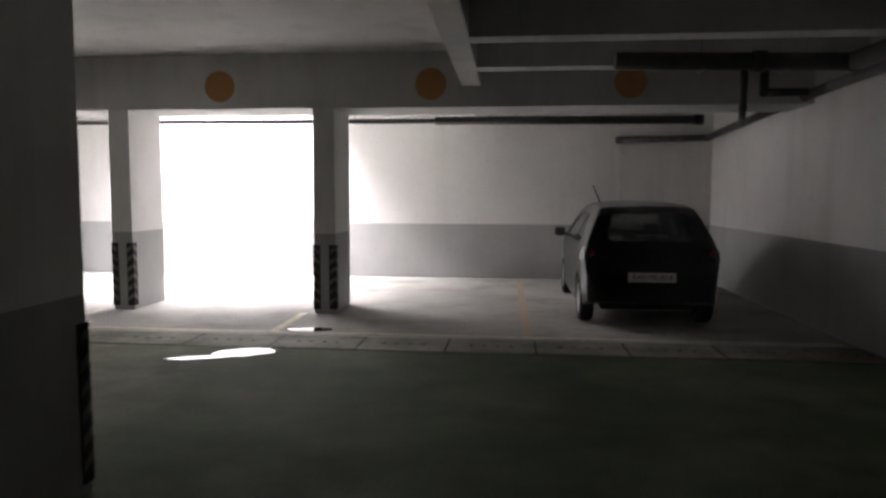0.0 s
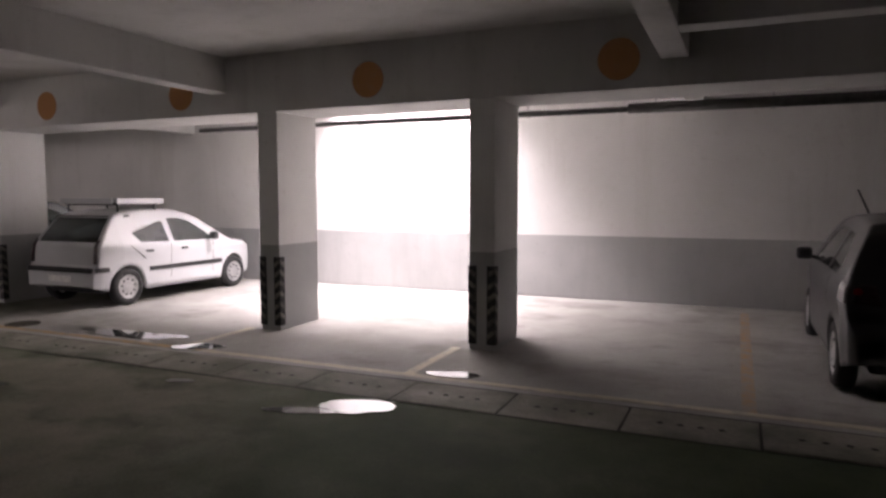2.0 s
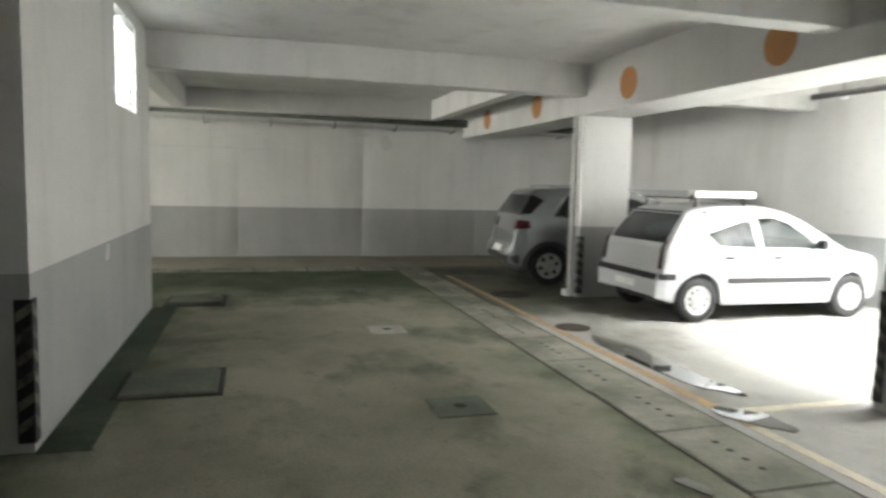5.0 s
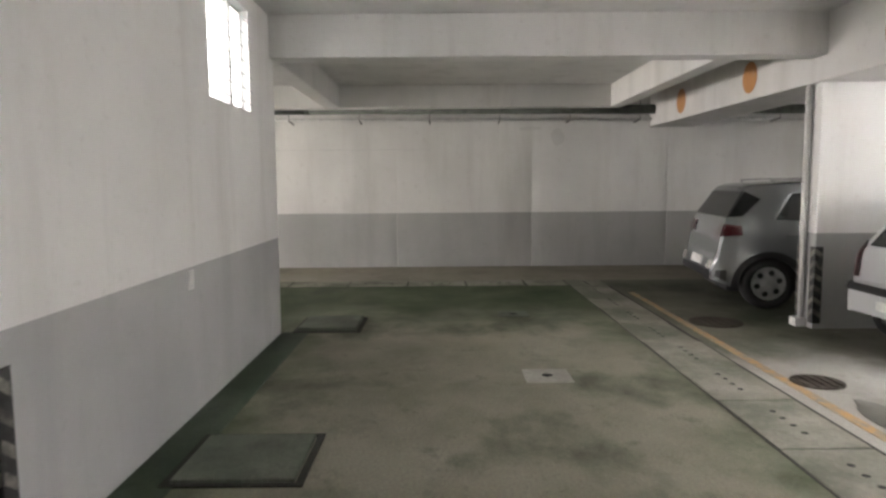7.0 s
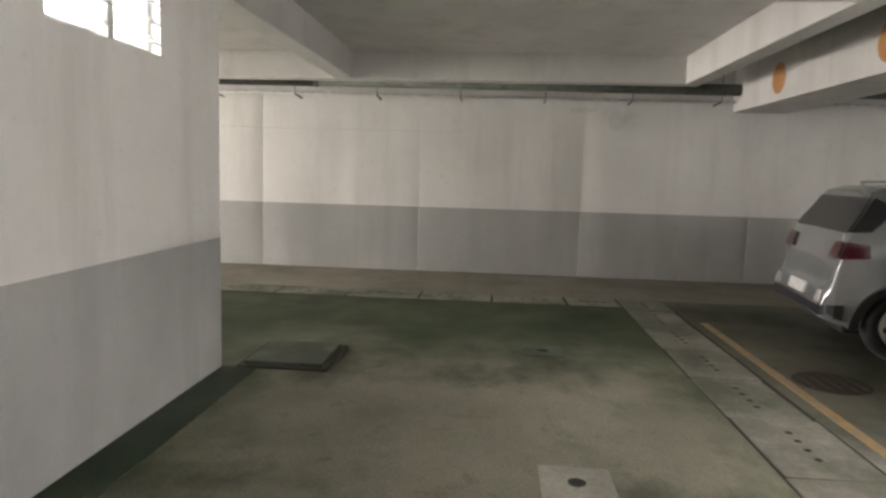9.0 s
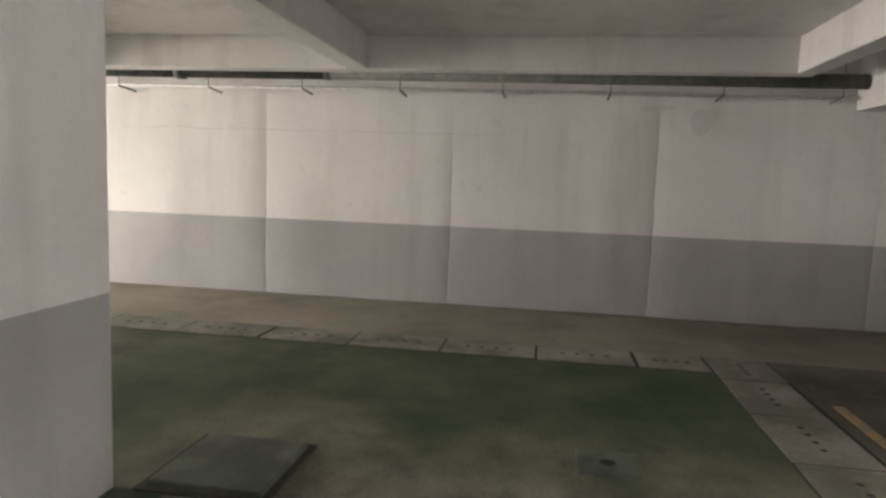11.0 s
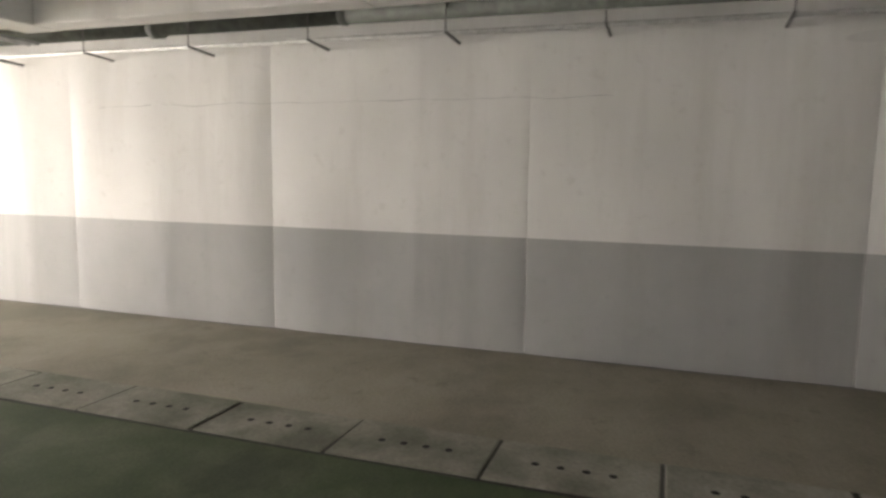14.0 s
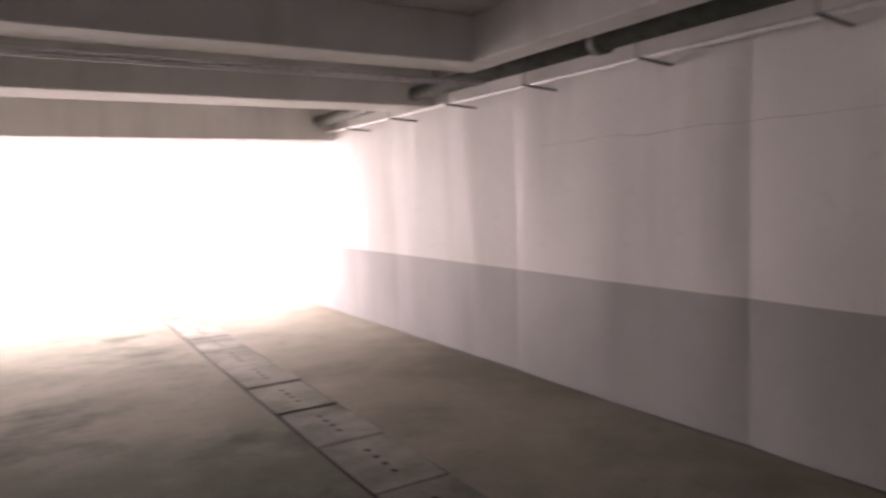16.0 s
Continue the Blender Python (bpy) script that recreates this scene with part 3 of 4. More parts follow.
def car_base(name, shell, paint, label, x, y, r, rim_r, spokes, rim_mat, windows, glass, turn=0.0, group="parked cars"):
    car = new(name)
    tagged(car, label, "car", group)
    bm = shell.skin()
    for where, poly in windows:
        pieces("window", shell.glaze(bm, poly, where), [glass, BLACKPLASTIC], car)
    body = obj("body", bm, [paint, LINING], car)
    lining = body.modifiers.new("lining", "SOLIDIFY")
    lining.thickness, lining.offset, lining.material_offset, lining.material_offset_rim = 0.02, -1, 1, 1
    bm = bmesh.new()
    w, yf = shell.W, shell.L * 0.5
    for sx in (-0.34, 0.34):
        box(bm, sx - 0.24, sx + 0.24, yf - 0.1, yf + 0.02, 0.6, shell.belt + 0.12, 0, 0.04)
        box(bm, sx - 0.12, sx + 0.12, yf - 0.1, yf - 0.01, shell.belt + 0.13, shell.belt + 0.3, 0, 0.035)
    box(bm, -w + 0.22, w - 0.22, yf - 1.0, yf - 0.86, 0.6, shell.belt + 0.08, 0, 0.05)
    pieces("seat", bm, [LINING], car)
    bm = bmesh.new()
    box(bm, -shell.W + 0.26, shell.W - 0.26, 0.25, shell.L - 0.25, 0.2, 0.7, 0, 0.03)
    obj("underbody", bm, [BLACKPLASTIC], car)
    for yw in shell.wheels:
        for side in (-1, 1):
            wheel_parts(car, side * (shell.W - 0.105), yw, r, side, rim_r, spokes, rim_mat)
    car.matrix_world = pose(x, y, 0, 0, 0, turn)
    return car


def side_mirrors(car, shell, y, z, mat):
    for side in (-1, 1):
        bm = bmesh.new()
        w = shell.half(y, z)
        cyl(bm, (side * (w - 0.03), y, z), (side * (w + 0.09), y - 0.02, z + 0.03), 0.022, 10)
        box(bm, *sorted((side * (w + 0.05), side * (w + 0.21))), y - 0.06, y + 0.04, z - 0.01, z + 0.125, 0, 0.034)
        obj("wing_mirror", bm, [mat], car)


def text_part(txt, size, mat, parent, m):
    cu = bpy.data.curves.new("lettering", "FONT")
    cu.body, cu.size, cu.align_x, cu.align_y, cu.extrude = txt, size, "CENTER", "CENTER", 0.001
    tmp = bpy.data.objects.new("lettering", cu)
    scene.collection.objects.link(tmp)
    dg = bpy.context.evaluated_depsgraph_get()
    me = bpy.data.meshes.new_from_object(tmp.evaluated_get(dg))
    bpy.data.objects.remove(tmp)
    me.materials.clear()
    me.materials.append(mat)
    ob = new("lettering", me)
    ob.parent = parent
    ob.matrix_basis = m
    return ob


def white_hatchback():
    top = [(0, 0.56), (0.03, 0.62), (0.07, 0.64), (0.10, 0.92), (0.15, 0.99), (0.30, 1.20), (0.43, 1.36), (0.50, 1.41), (0.62, 1.448), (0.95, 1.482), (1.4, 1.49), (1.7, 1.47), (1.95, 1.42),
           (2.2, 1.32), (2.72, 1.0), (2.9, 0.92), (3.3, 0.86), (3.5, 0.78), (3.6, 0.68), (3.66, 0.55), (3.68, 0.5)]
    plan = [(0, 0.90), (0.12, 0.95), (0.5, 1.0), (2.6, 1.0), (3.1, 0.97), (3.45, 0.86), (3.68, 0.66)]
    s = Shell(3.68, 0.81, top, plan, 0.92, 0.42, 0.22, (0.58, 2.97), 0.335)
    car = car_base("white_hatchback", s, CARWHITE, "white five-door hatchback with black side strips and roof carrier, parked", -8.47, 9.39, 0.29, 0.185, 9, ALLOY,
                   [("side", [(0.72, 1.12), (0.84, 0.975), (1.41, 0.955), (1.38, 1.27), (1.30, 1.285)]),
                    ("side", [(1.51, 0.955), (2.44, 0.94), (2.20, 1.12), (1.95, 1.275), (1.74, 1.33), (1.50, 1.325)]),
                    ("tail", [(-0.64, 1.0), (0.64, 1.0), (0.56, 1.36), (-0.56, 1.36)]),
                    ("nose", [(-0.66, 1.03), (0.66, 1.03), (0.52, 1.39), (-0.52, 1.39)])], GLASS)
    bm = bmesh.new()
    for sd in (-1, 1):
        s.side_panel(bm, [(0.98, 0.50), (2.62, 0.50), (2.62, 0.57), (0.98, 0.57)], sd, 0.016, 0, 12, 2)
        s.side_panel(bm, [(0.66, 1.36), (0.80, 1.385), (0.78, 1.41), (0.69, 1.41)], sd, 0.006, 0, 3, 2)
    s.tail_panel(bm, [(-0.72, 0.55), (0.72, 0.55), (0.72, 0.625), (-0.72, 0.625)], 0.02)
    for sd in (-1, 1):
        s.side_panel(bm, [(0.03, 0.55), (0.24, 0.55), (0.24, 0.625), (0.03, 0.625)], sd, 0.014, 0, 5, 2)
    s.tail_panel(bm, [(-0.6, 1.375), (0.6, 1.375), (0.58, 1.4), (-0.58, 1.4)], 0.03)
    pieces("rubbing_strip", bm, [BLACKPLASTIC], car)
    bm = bmesh.new()
    for sd in (-1, 1):
        q = [(sd * 0.655, 0.68), (sd * 0.735, 0.68), (sd * 0.70, 1.05), (sd * 0.655, 1.0)]
        s.tail_panel(bm, q, 0.014, 0, 5, 8)
    pieces("tail_lamp", bm, [SMOKED], car)
    bm = bmesh.new()
    for sd in (-1, 1):
        for y in (0.98, 1.72):
            w = s.half(y, 0.83)
            box(bm, *sorted((sd * (w - 0.005), sd * (w + 0.022))), y - 0.07, y + 0.07, 0.81, 0.845, 0, 0.008)
    pieces("door_handle", bm, [BLACKPLASTIC], car)
    bm = bmesh.new()
    for sd in (-1, 1):
        for y in (1.43, 2.40):
            s.side_panel(bm, [(y, 0.36), (y + 0.008, 0.36), (y + 0.008, 0.92), (y, 0.92)], sd, 0.001, 0, 1, 6)
        s.side_panel(bm, [(0.62, 0.93), (0.64, 0.93), (0.9, 0.72), (0.885, 0.70)], sd, 0.001, 0, 1, 4)
    pieces("door_gap", bm, [GAP], car)
    side_mirrors(car, s, 2.32, 0.95, BLACKPLASTIC)
    bm = bmesh.new()
    s.tail_panel(bm, [(-0.24, 0.40), (0.24, 0.40), (0.24, 0.49), (-0.24, 0.49)], 0.012)
    obj("number_plate", bm, [PLATE], car)
    # roof carrier: bars and a long pale load box across
    bm = bmesh.new()
    for y in (0.62, 1.35):
        cyl(bm, (-0.62, y, 1.57), (0.62, y, 1.57), 0.016, 10)
        for sx in (-0.55, 0.55):
            cyl(bm, (sx, y, 1.45), (sx, y, 1.575), 0.018, 10)
    for k in range(5):
        box(bm, -0.6, 0.62, 0.58 + k * 0.19, 0.66 + k * 0.19, 1.585, 1.597, 0, 0.003)
    obj("roof_carrier", bm, [BLACKPLASTIC], car)
    bm = bmesh.new()
    for x0, x1, y0, y1 in ((0.62, 0.645, 0.54, 1.46), (-0.645, -0.62, 0.54, 1.46), (-0.62, 0.52, 0.54, 0.565), (-0.62, 0.62, 1.435, 1.46)):
        box(bm, x0, x1, y0, y1, 1.575, 1.665, 0, 0.006)
    pieces("carrier_board", bm, [CARWHITE], car, "white painted carrier board")
    return car


def dark_hatchback():
    top = [(0, 0.52), (0.03, 0.66), (0.06, 0.72), (0.09, 0.95), (0.14, 1.02), (0.34, 1.36), (0.45, 1.455), (0.9, 1.50), (1.5, 1.51), (1.95, 1.47),
           (2.15, 1.40), (2.72, 1.05), (2.85, 0.98), (3.25, 0.90), (3.42, 0.80), (3.53, 0.64), (3.57, 0.55)]
    plan = [(0, 0.84), (0.06, 0.93), (0.2, 0.98), (0.6, 1.0), (2.6, 1.0), (3.05, 0.95), (3.4, 0.8), (3.57, 0.6)]
    s = Shell(3.57, 0.83, top, plan, 0.92, 0.46, 0.22, (0.56, 2.94), 0.34)
    car = car_base("dark_hatchback", s, CARDARK, "dark grey compact hatchback parked nose to the wall", 2.60, 8.63, 0.30, 0.19, 7, ALLOY,
                   [("side", [(0.60, 1.08), (0.66, 1.01), (1.16, 1.0), (1.13, 1.36), (0.84, 1.34)]),
                    ("side", [(1.24, 1.0), (2.34, 0.99), (2.16, 1.16), (1.94, 1.32), (1.7, 1.37), (1.23, 1.37)]),
                    ("tail", [(-0.50, 1.09), (-0.44, 1.06), (0.44, 1.06), (0.50, 1.09), (0.44, 1.37), (0.38, 1.39), (-0.38, 1.39), (-0.44, 1.37)]),
                    ("nose", [(-0.66, 1.08), (0.66, 1.08), (0.5, 1.42), (-0.5, 1.42)])], PALEGLASS)
    bm = bmesh.new()
    for sd in (-1, 1):
        s.tail_panel(bm, [(sd * 0.53, 0.80), (sd * 0.74, 0.82), (sd * 0.69, 0.97), (sd * 0.58, 0.96)], 0.016, 0, 5, 5)
        s.side_panel(bm, [(0.09, 0.81), (0.24, 0.84), (0.22, 0.98), (0.11, 0.96)], sd, 0.012, 0, 5, 5)
    pieces("tail_lamp", bm, [SMOKED], car)
    # small red balls standing in for the highlight on each lamp
    bm = bmesh.new()
    for sd in (-1, 1):
        ball(bm, (sd * 0.70, s.tail(0.9) - 0.012, 0.91), 0.035, 0, 1, 0.4, 0.9)
    pieces("tail_lamp_glint", bm, [REDLAMP], car)
    bm = bmesh.new()
    s.tail_panel(bm, [(-0.28, 0.575), (0.28, 0.575), (0.28, 0.685), (-0.28, 0.685)], 0.014, 0, 2, 2)
    plate = obj("number_plate", bm, [PLATE], car)
    text_part("KA01MK0018", 0.082, INK, car, Matrix.Translation((0, s.tail(0.55) - 0.018, 0.631)) @ pose(0, 0, 0, 84, 0, 0))
    bm = bmesh.new()
    cyl(bm, (0.10, 0.17, 1.075), (-0.18, 0.30, 1.28), 0.009, 8)
    cyl(bm, (0.10, 0.15, 1.06), (0.10, 0.20, 1.07), 0.022, 10)
    obj("rear_wiper", bm, [BLACKPLASTIC], car)
    bm = bmesh.new()
    cyl(bm, (-0.38, 1.75, 1.47), (-0.52, 1.62, 1.75), 0.013, 8, 0, 0.008)
    obj("aerial", bm, [BLACKPLASTIC], car)
    bm = bmesh.new()
    ball(bm, (0, s.tail(0.86) - 0.005, 0.86), 0.05, 0, 1.2, 0.25, 0.8)
    obj("emblem", bm, [BLACKPLASTIC], car)
    side_mirrors(car, s, 2.22, 1.0, CARDARK)
    return car


def silver_suv():
    top = [(0, 0.50), (0.03, 0.62), (0.07, 0.70), (0.10, 0.90), (0.15, 1.06), (0.18, 1.17), (0.38, 1.48), (0.42, 1.585), (0.52, 1.62), (1.0, 1.645), (1.8, 1.645), (2.4, 1.595),
           (2.7, 1.46), (3.2, 1.13), (3.4, 1.05), (3.9, 0.98), (4.1, 0.9), (4.2, 0.72), (4.25, 0.6)]
    plan = [(0, 0.84), (0.1, 0.93), (0.3, 0.98), (0.7, 1.0), (3.2, 1.0), (3.7, 0.96), (4.05, 0.84), (4.25, 0.62)]
    s = Shell(4.25, 0.885, top, plan, 1.07, 0.40, 0.27, (0.70, 3.25), 0.39)
    car = car_base("silver_suv", s, CARSILVER, "silver compact SUV with black wheel arch cladding, parked", -11.79, 8.79, 0.34, 0.215, 6, ALLOY,
                   [("side", [(0.76, 1.17), (1.46, 1.14), (1.46, 1.51), (1.00, 1.50)]),
                    ("side", [(1.54, 1.135), (2.80, 1.10), (2.60, 1.27), (2.40, 1.42), (2.2, 1.49), (1.54, 1.515)]),
                    ("nose", [(-0.7, 1.16), (0.7, 1.16), (0.58, 1.49), (-0.58, 1.49)])], GLASS, -7.0)
    bm = bmesh.new()
    s.tail_panel(bm, [(-0.755, 1.20), (0.755, 1.20), (0.66, 1.53), (-0.66, 1.53)])
    for sd in (-1, 1):
        s.side_panel(bm, [(0.185, 1.20), (0.36, 1.21), (0.60, 1.43), (0.415, 1.53)], sd)
    pieces("window", bm, [PRIVACY], car)
    bm = bmesh.new()
    for sd in (-1, 1):
        s.tail_panel(bm, [(sd * 0.56, 0.95), (sd * 0.80, 0.95), (sd * 0.79, 1.11), (sd * 0.60, 1.10)], 0.02, 0, 5, 5)
        s.side_panel(bm, [(0.10, 0.95), (0.35, 0.97), (0.34, 1.09), (0.155, 1.115)], sd, 0.014, 0, 5, 5)
    pieces("tail_lamp", bm, [DEEPLAMP], car)
    bm = bmesh.new()
    for sd in (-1, 1):
        for yw in s.wheels:
            prev = None
            for k in range(19):
                a = math.pi * k / 18
                pts = []
                for rr in (0.385, 0.47):
                    y, z = yw + math.cos(a) * rr, 0.29 + math.sin(a) * rr
                    z = max(z, 0.27)
                    pts += [(y, z)]
                quad = [bm.verts.new((sd * (s.half(y, z) + o), y, z)) for y, z in pts for o in (-0.03, 0.014)]
                if prev:
                    for i, j in ((1, 3), (3, 2), (0, 1)):
                        bm.faces.new((prev[i], quad[i], quad[j], prev[j]))
                prev = quad
        s.side_panel(bm, [(1.10, 0.30), (2.76, 0.30), (2.76, 0.42), (1.10, 0.42)], sd, 0.014, 0, 10, 2)
        s.side_panel(bm, [(0.05, 0.42), (0.18, 0.36), (0.18, 0.52), (0.05, 0.50)], sd, 0.012, 0, 5, 3)
    bmesh.ops.recalc_face_normals(bm, faces=bm.faces)
    s.tail_panel(bm, [(-0.76, 0.40), (0.76, 0.40), (0.76, 0.49), (-0.76, 0.49)], 0.012)
    pieces("cladding", bm, [BLACKPLASTIC], car)
    bm = bmesh.new()
    for sd in (-1, 1):
        s.tail_panel(bm, [(sd * 0.58, 0.52), (sd * 0.74, 0.52), (sd * 0.74, 0.63), (sd * 0.60, 0.63)], 0.014, 0, 4, 4)
    pieces("reflector", bm, [CLEARLAMP], car)
    bm = bmesh.new()
    s.tail_panel(bm, [(-0.25, 0.53), (0.25, 0.53), (0.25, 0.64), (-0.25, 0.64)], 0.016, 0, 2, 2)
    obj("number_plate", bm, [PLATE], car)
    bm = bmesh.new()
    for sd in (-1, 1):
        for k in range(12):
            y0, y1 = 0.75 + k * 0.15, 0.75 + (k + 1) * 0.15
            cyl(bm, (sd * 0.6, y0, s.top(y0) + 0.045), (sd * 0.6, y1, s.top(y1) + 0.045), 0.014, 8)
        for y in (0.78, 1.6, 2.5):
            cyl(bm, (sd * 0.62, y, s.top(y) - 0.02), (sd * 0.62, y, s.top(y) + 0.045), 0.016, 8)
    pieces("roof_rail", bm, [GALV], car)
    bm = bmesh.new()
    box(bm, -0.03, 0.03, 0.72, 0.9, 1.58, 1.635, 0, 0.02)
    obj("aerial", bm, [CARSILVER], car)
    bm = bmesh.new()
    for sd in (-1, 1):
        for y in (0.98, 2.1):
            w = s.half(y, 0.97)
            box(bm, *sorted((sd * (w - 0.005), sd * (w + 0.025))), y - 0.09, y + 0.09, 0.955, 0.99, 0, 0.008)
    pieces("door_handle", bm, [CARSILVER], car)
    side_mirrors(car, s, 2.75, 1.09, CARSILVER)
    return car


white_hatchback()
dark_hatchback()
silver_suv()


# ---- corner guards ----
def guard(x, y, dx, dy):
    """Black rubber angle with slanted pale stripes on a column's corner; dx, dy point out of the column."""
    g = new("corner_guard")
    tagged(g, "black and pale striped rubber corner guard on a column", "corner guard", "corner guards")
    bm = bmesh.new()
    t, w, z0, z1 = 0.012, 0.085, 0.06, 0.93
    ax, bx = sorted((x - dx * w, x + dx * t))
    ay, by = sorted((y + dy * 0.001, y + dy * t))
    box(bm, ax, bx, ay, by, z0, z1, 0, 0.003)
    ax2, bx2 = sorted((x + dx * 0.001, x + dx * t))
    ay2, by2 = sorted((y - dy * w, y))
    box(bm, ax2, bx2, ay2, by2, z0, z1, 0, 0.003)
    obj("rubber", bm, [BLACKP], g)
    bm = bmesh.new()
    for k in range(6):
        z = z0 + 0.06 + k * 0.135
        yy = y + dy * (t + 0.002)
        xx0, xx1 = x - dx * (w - 0.01), x + dx * 0.008
        vs = [bm.verts.new(p) for p in ((xx0, yy, z), (xx1, yy, z + 0.06), (xx1, yy, z + 0.12), (xx0, yy, z + 0.06))]
        bm.faces.new(vs)
        xx = x + dx * (t + 0.002)
        vs = [bm.verts.new(p) for p in ((xx, y - dy * (w - 0.01), z), (xx, y + dy * 0.008, z + 0.06), (xx, y + dy * 0.008, z + 0.12), (xx, y - dy * (w - 0.01), z + 0.06))]
        bm.faces.new(vs)
    pieces("stripe", bm, [STRIPE], g, "pale slanted stripe")


for cx0, cx1, cy in ((-4.55, -4.26, 9.27), (-1.70, -1.41, 9.27), (-10.06, -9.72, 9.33)):
    guard(cx0, cy, -1, -1)
    guard(cx1, cy, 1, -1)
guard(-1.36, 3.85, 1, 1)
guard(-4.94, 3.34, 1, 1)


# ---- orange discs on the main beam ----
def disc(x, z, r=0.205):
    bm = bmesh.new()
    cyl(bm, (x, 9.268, z), (x, 9.262, z), r, 40)
    obj("bay_marker", bm, [ORANGE], None, "faded orange painted disc on the beam", "marking", "bay markers")


for dxx in (-13.9, -11.35, -8.41, -5.8, -2.96, -0.13, 2.4):
    disc(dxx, 3.03)


# ---- louvred window ----
def louvre_window():
    bm = bmesh.new()
    for a, b, out in ((WX0, WX0 + 0.04, 3.27), (WX1 - 0.04, WX1, 3.27), (-8.26, -8.20, 3.338)):
        box(bm, a, b, 3.20, out, WZ0, WZ1)
    box(bm, WX0 + 0.04, WX1 - 0.04, 3.20, 3.27, WZ0, WZ0 + 0.035)
    box(bm, WX0 + 0.04, WX1 - 0.04, 3.20, 3.27, WZ1 - 0.035, WZ1)
    win = obj("window_1", bm, [FRAMEM], None, "steel louvred ventilation window, bright with daylight", "window", "", "structure")
    for a, b in ((WX0 + 0.04, -8.26), (-8.20, WX1 - 0.04)):
        for k in range(7):
            z = WZ0 + 0.10 + k * 0.125
            bm = bmesh.new()
            box(bm, -(b - a) / 2 - 0.012, (b - a) / 2 + 0.012, -0.07, 0.07, -0.003, 0.003)
            sl = obj("slat", bm, [CLEAR], win)
            sl.matrix_basis = pose((a + b) / 2, 3.31, z, -38)


louvre_window()

# socket plate on the core wall
bm = bmesh.new()
box(bm, -7.13, -7.03, 3.34, 3.352, 0.92, 1.06, 0, 0.004)
obj("blank_plate", bm, [PVC], None, "white blank cover plate on the wall", "cover plate")


# ---- pipes ----
def pipe_run(name, pts, r, mat, label, hangers=(), rings=()):
    p = new(name)
    tagged(p, label, "pipe")
    bm = bmesh.new()
    for a, b in zip(pts, pts[1:]):
        cyl(bm, a, b, r, 16)
    for q in pts[1:-1]:
        ball(bm, q, r * 1.12)
    obj("tube", bm, [mat], p)
    if rings:
        for a, b in rings:
            bm = bmesh.new()
            cyl(bm, a, b, r * 1.2, 16)
            obj("collar", bm, [mat], p)
    if hangers:
        bm = bmesh.new()
        for (x, y, z), up in hangers:
            cyl(bm, (x, y, z - r), (x, y, up), 0.008, 8)
            box(bm, x - 0.02, x + 0.02, y - r - 0.012, y + r + 0.012, z - r - 0.01, z - r - 0.001)
        obj("hanger", bm, [GALV], p)
    return p


pipe_run("drain_pipe", [(-6.6, 10.45, 2.70), (-0.2, 10.45, 2.685)], 0.035, PIPE, "grey pipe hung behind the main beam",
         [((x, 10.45, 2.69), SLABZ) for x in (-6.2, -5.0, -3.75, -2.6, -1.4)])
pipe_run("drain_pipe", [(-0.2, 10.45, 2.69), (3.55, 10.45, 2.68)], 0.06, DARKPIPE, "dark pipe hung behind the main beam",
         [((x, 10.45, 2.69), SLABZ) for x in (0.1, 1.3, 2.5)], [((3.5, 10.45, 2.68), (3.62, 10.45, 2.68))])
pipe_run("drain_pipe", [(2.86, 13.3, 2.61), (2.95, 13.3, 2.62), (4.5, 13.3, 2.66), (4.5, 8.6, 2.85), (4.5, -4.9, 3.0)], 0.06, PIPE, "grey pipe along the wall under the ceiling")
pipe_run("wall_conduit", [(2.96, 13.37, 2.6), (2.96, 13.37, 0.4)], 0.012, PVC, "thin white conduit down the wall")
pipe_run("drain_pipe", [(1.95, 7.6, 2.97), (4.25, 7.6, 2.93), (4.25, -4.9, 2.98)], 0.09, DARKPIPE, "dark drain pipe under the ceiling",
         [((2.8, 7.6, 2.95), SLABZ), ((3.6, 7.6, 2.94), SLABZ)], [((3.3, 7.6, 2.945), (3.42, 7.6, 2.945))])
pipe_run("drain_pipe", [(3.68, 9.0, 3.44), (3.68, 9.0, 2.66), (4.3, 10.9, 2.68)], 0.045, DARKPIPE, "dark pipe dropping beside the beam")
pipe_run("drain_pipe", [(3.92, 9.0, 3.44), (3.92, 9.0, 2.84), (4.42, 9.0, 2.84)], 0.05, DARKPIPE, "dark pipe with an elbow beside the beam")
pipe_run("wall_pipe", [(-15.36, -7, 3.10), (-15.34, 2.6, 3.08), (-15.34, 13.0, 3.03)], 0.088, DULLPIPE, "thick grey-green drain pipe along the basement wall",
         (), [((-15.36, y, 3.08), (-15.36, y + 0.12, 3.08)) for y in (-3.2, 0.4, 6.1)])
pipe_run("wall_pipe", [(-15.50, -7, 2.93), (-15.50, 13.0, 2.87)], 0.022, PVC, "thin white conduit along the basement wall")
pipe_run("aisle_pipe", [(-15.3, -1.10, 2.99), (-9.75, -1.10, 2.99)], 0.022, GALV, "grey pipe across the aisle ceiling")
pipe_run("aisle_pipe", [(-15.3, -1.22, 2.99), (-9.75, -1.22, 2.99)], 0.022, GALV, "grey pipe across the aisle ceiling")
pipe_run("down_pipe", [(-9.90, 9.285, 0.10), (-9.90, 9.285, 2.73)], 0.028, PVC, "thin white pipe down the column corner")
bm = bmesh.new()
box(bm, -9.98, -9.83, 9.20, 9.325, 0, 0.10, 0, 0.01)
obj("pipe_block", bm, [PVC], None, "white painted block under the pipe on the floor", "block")


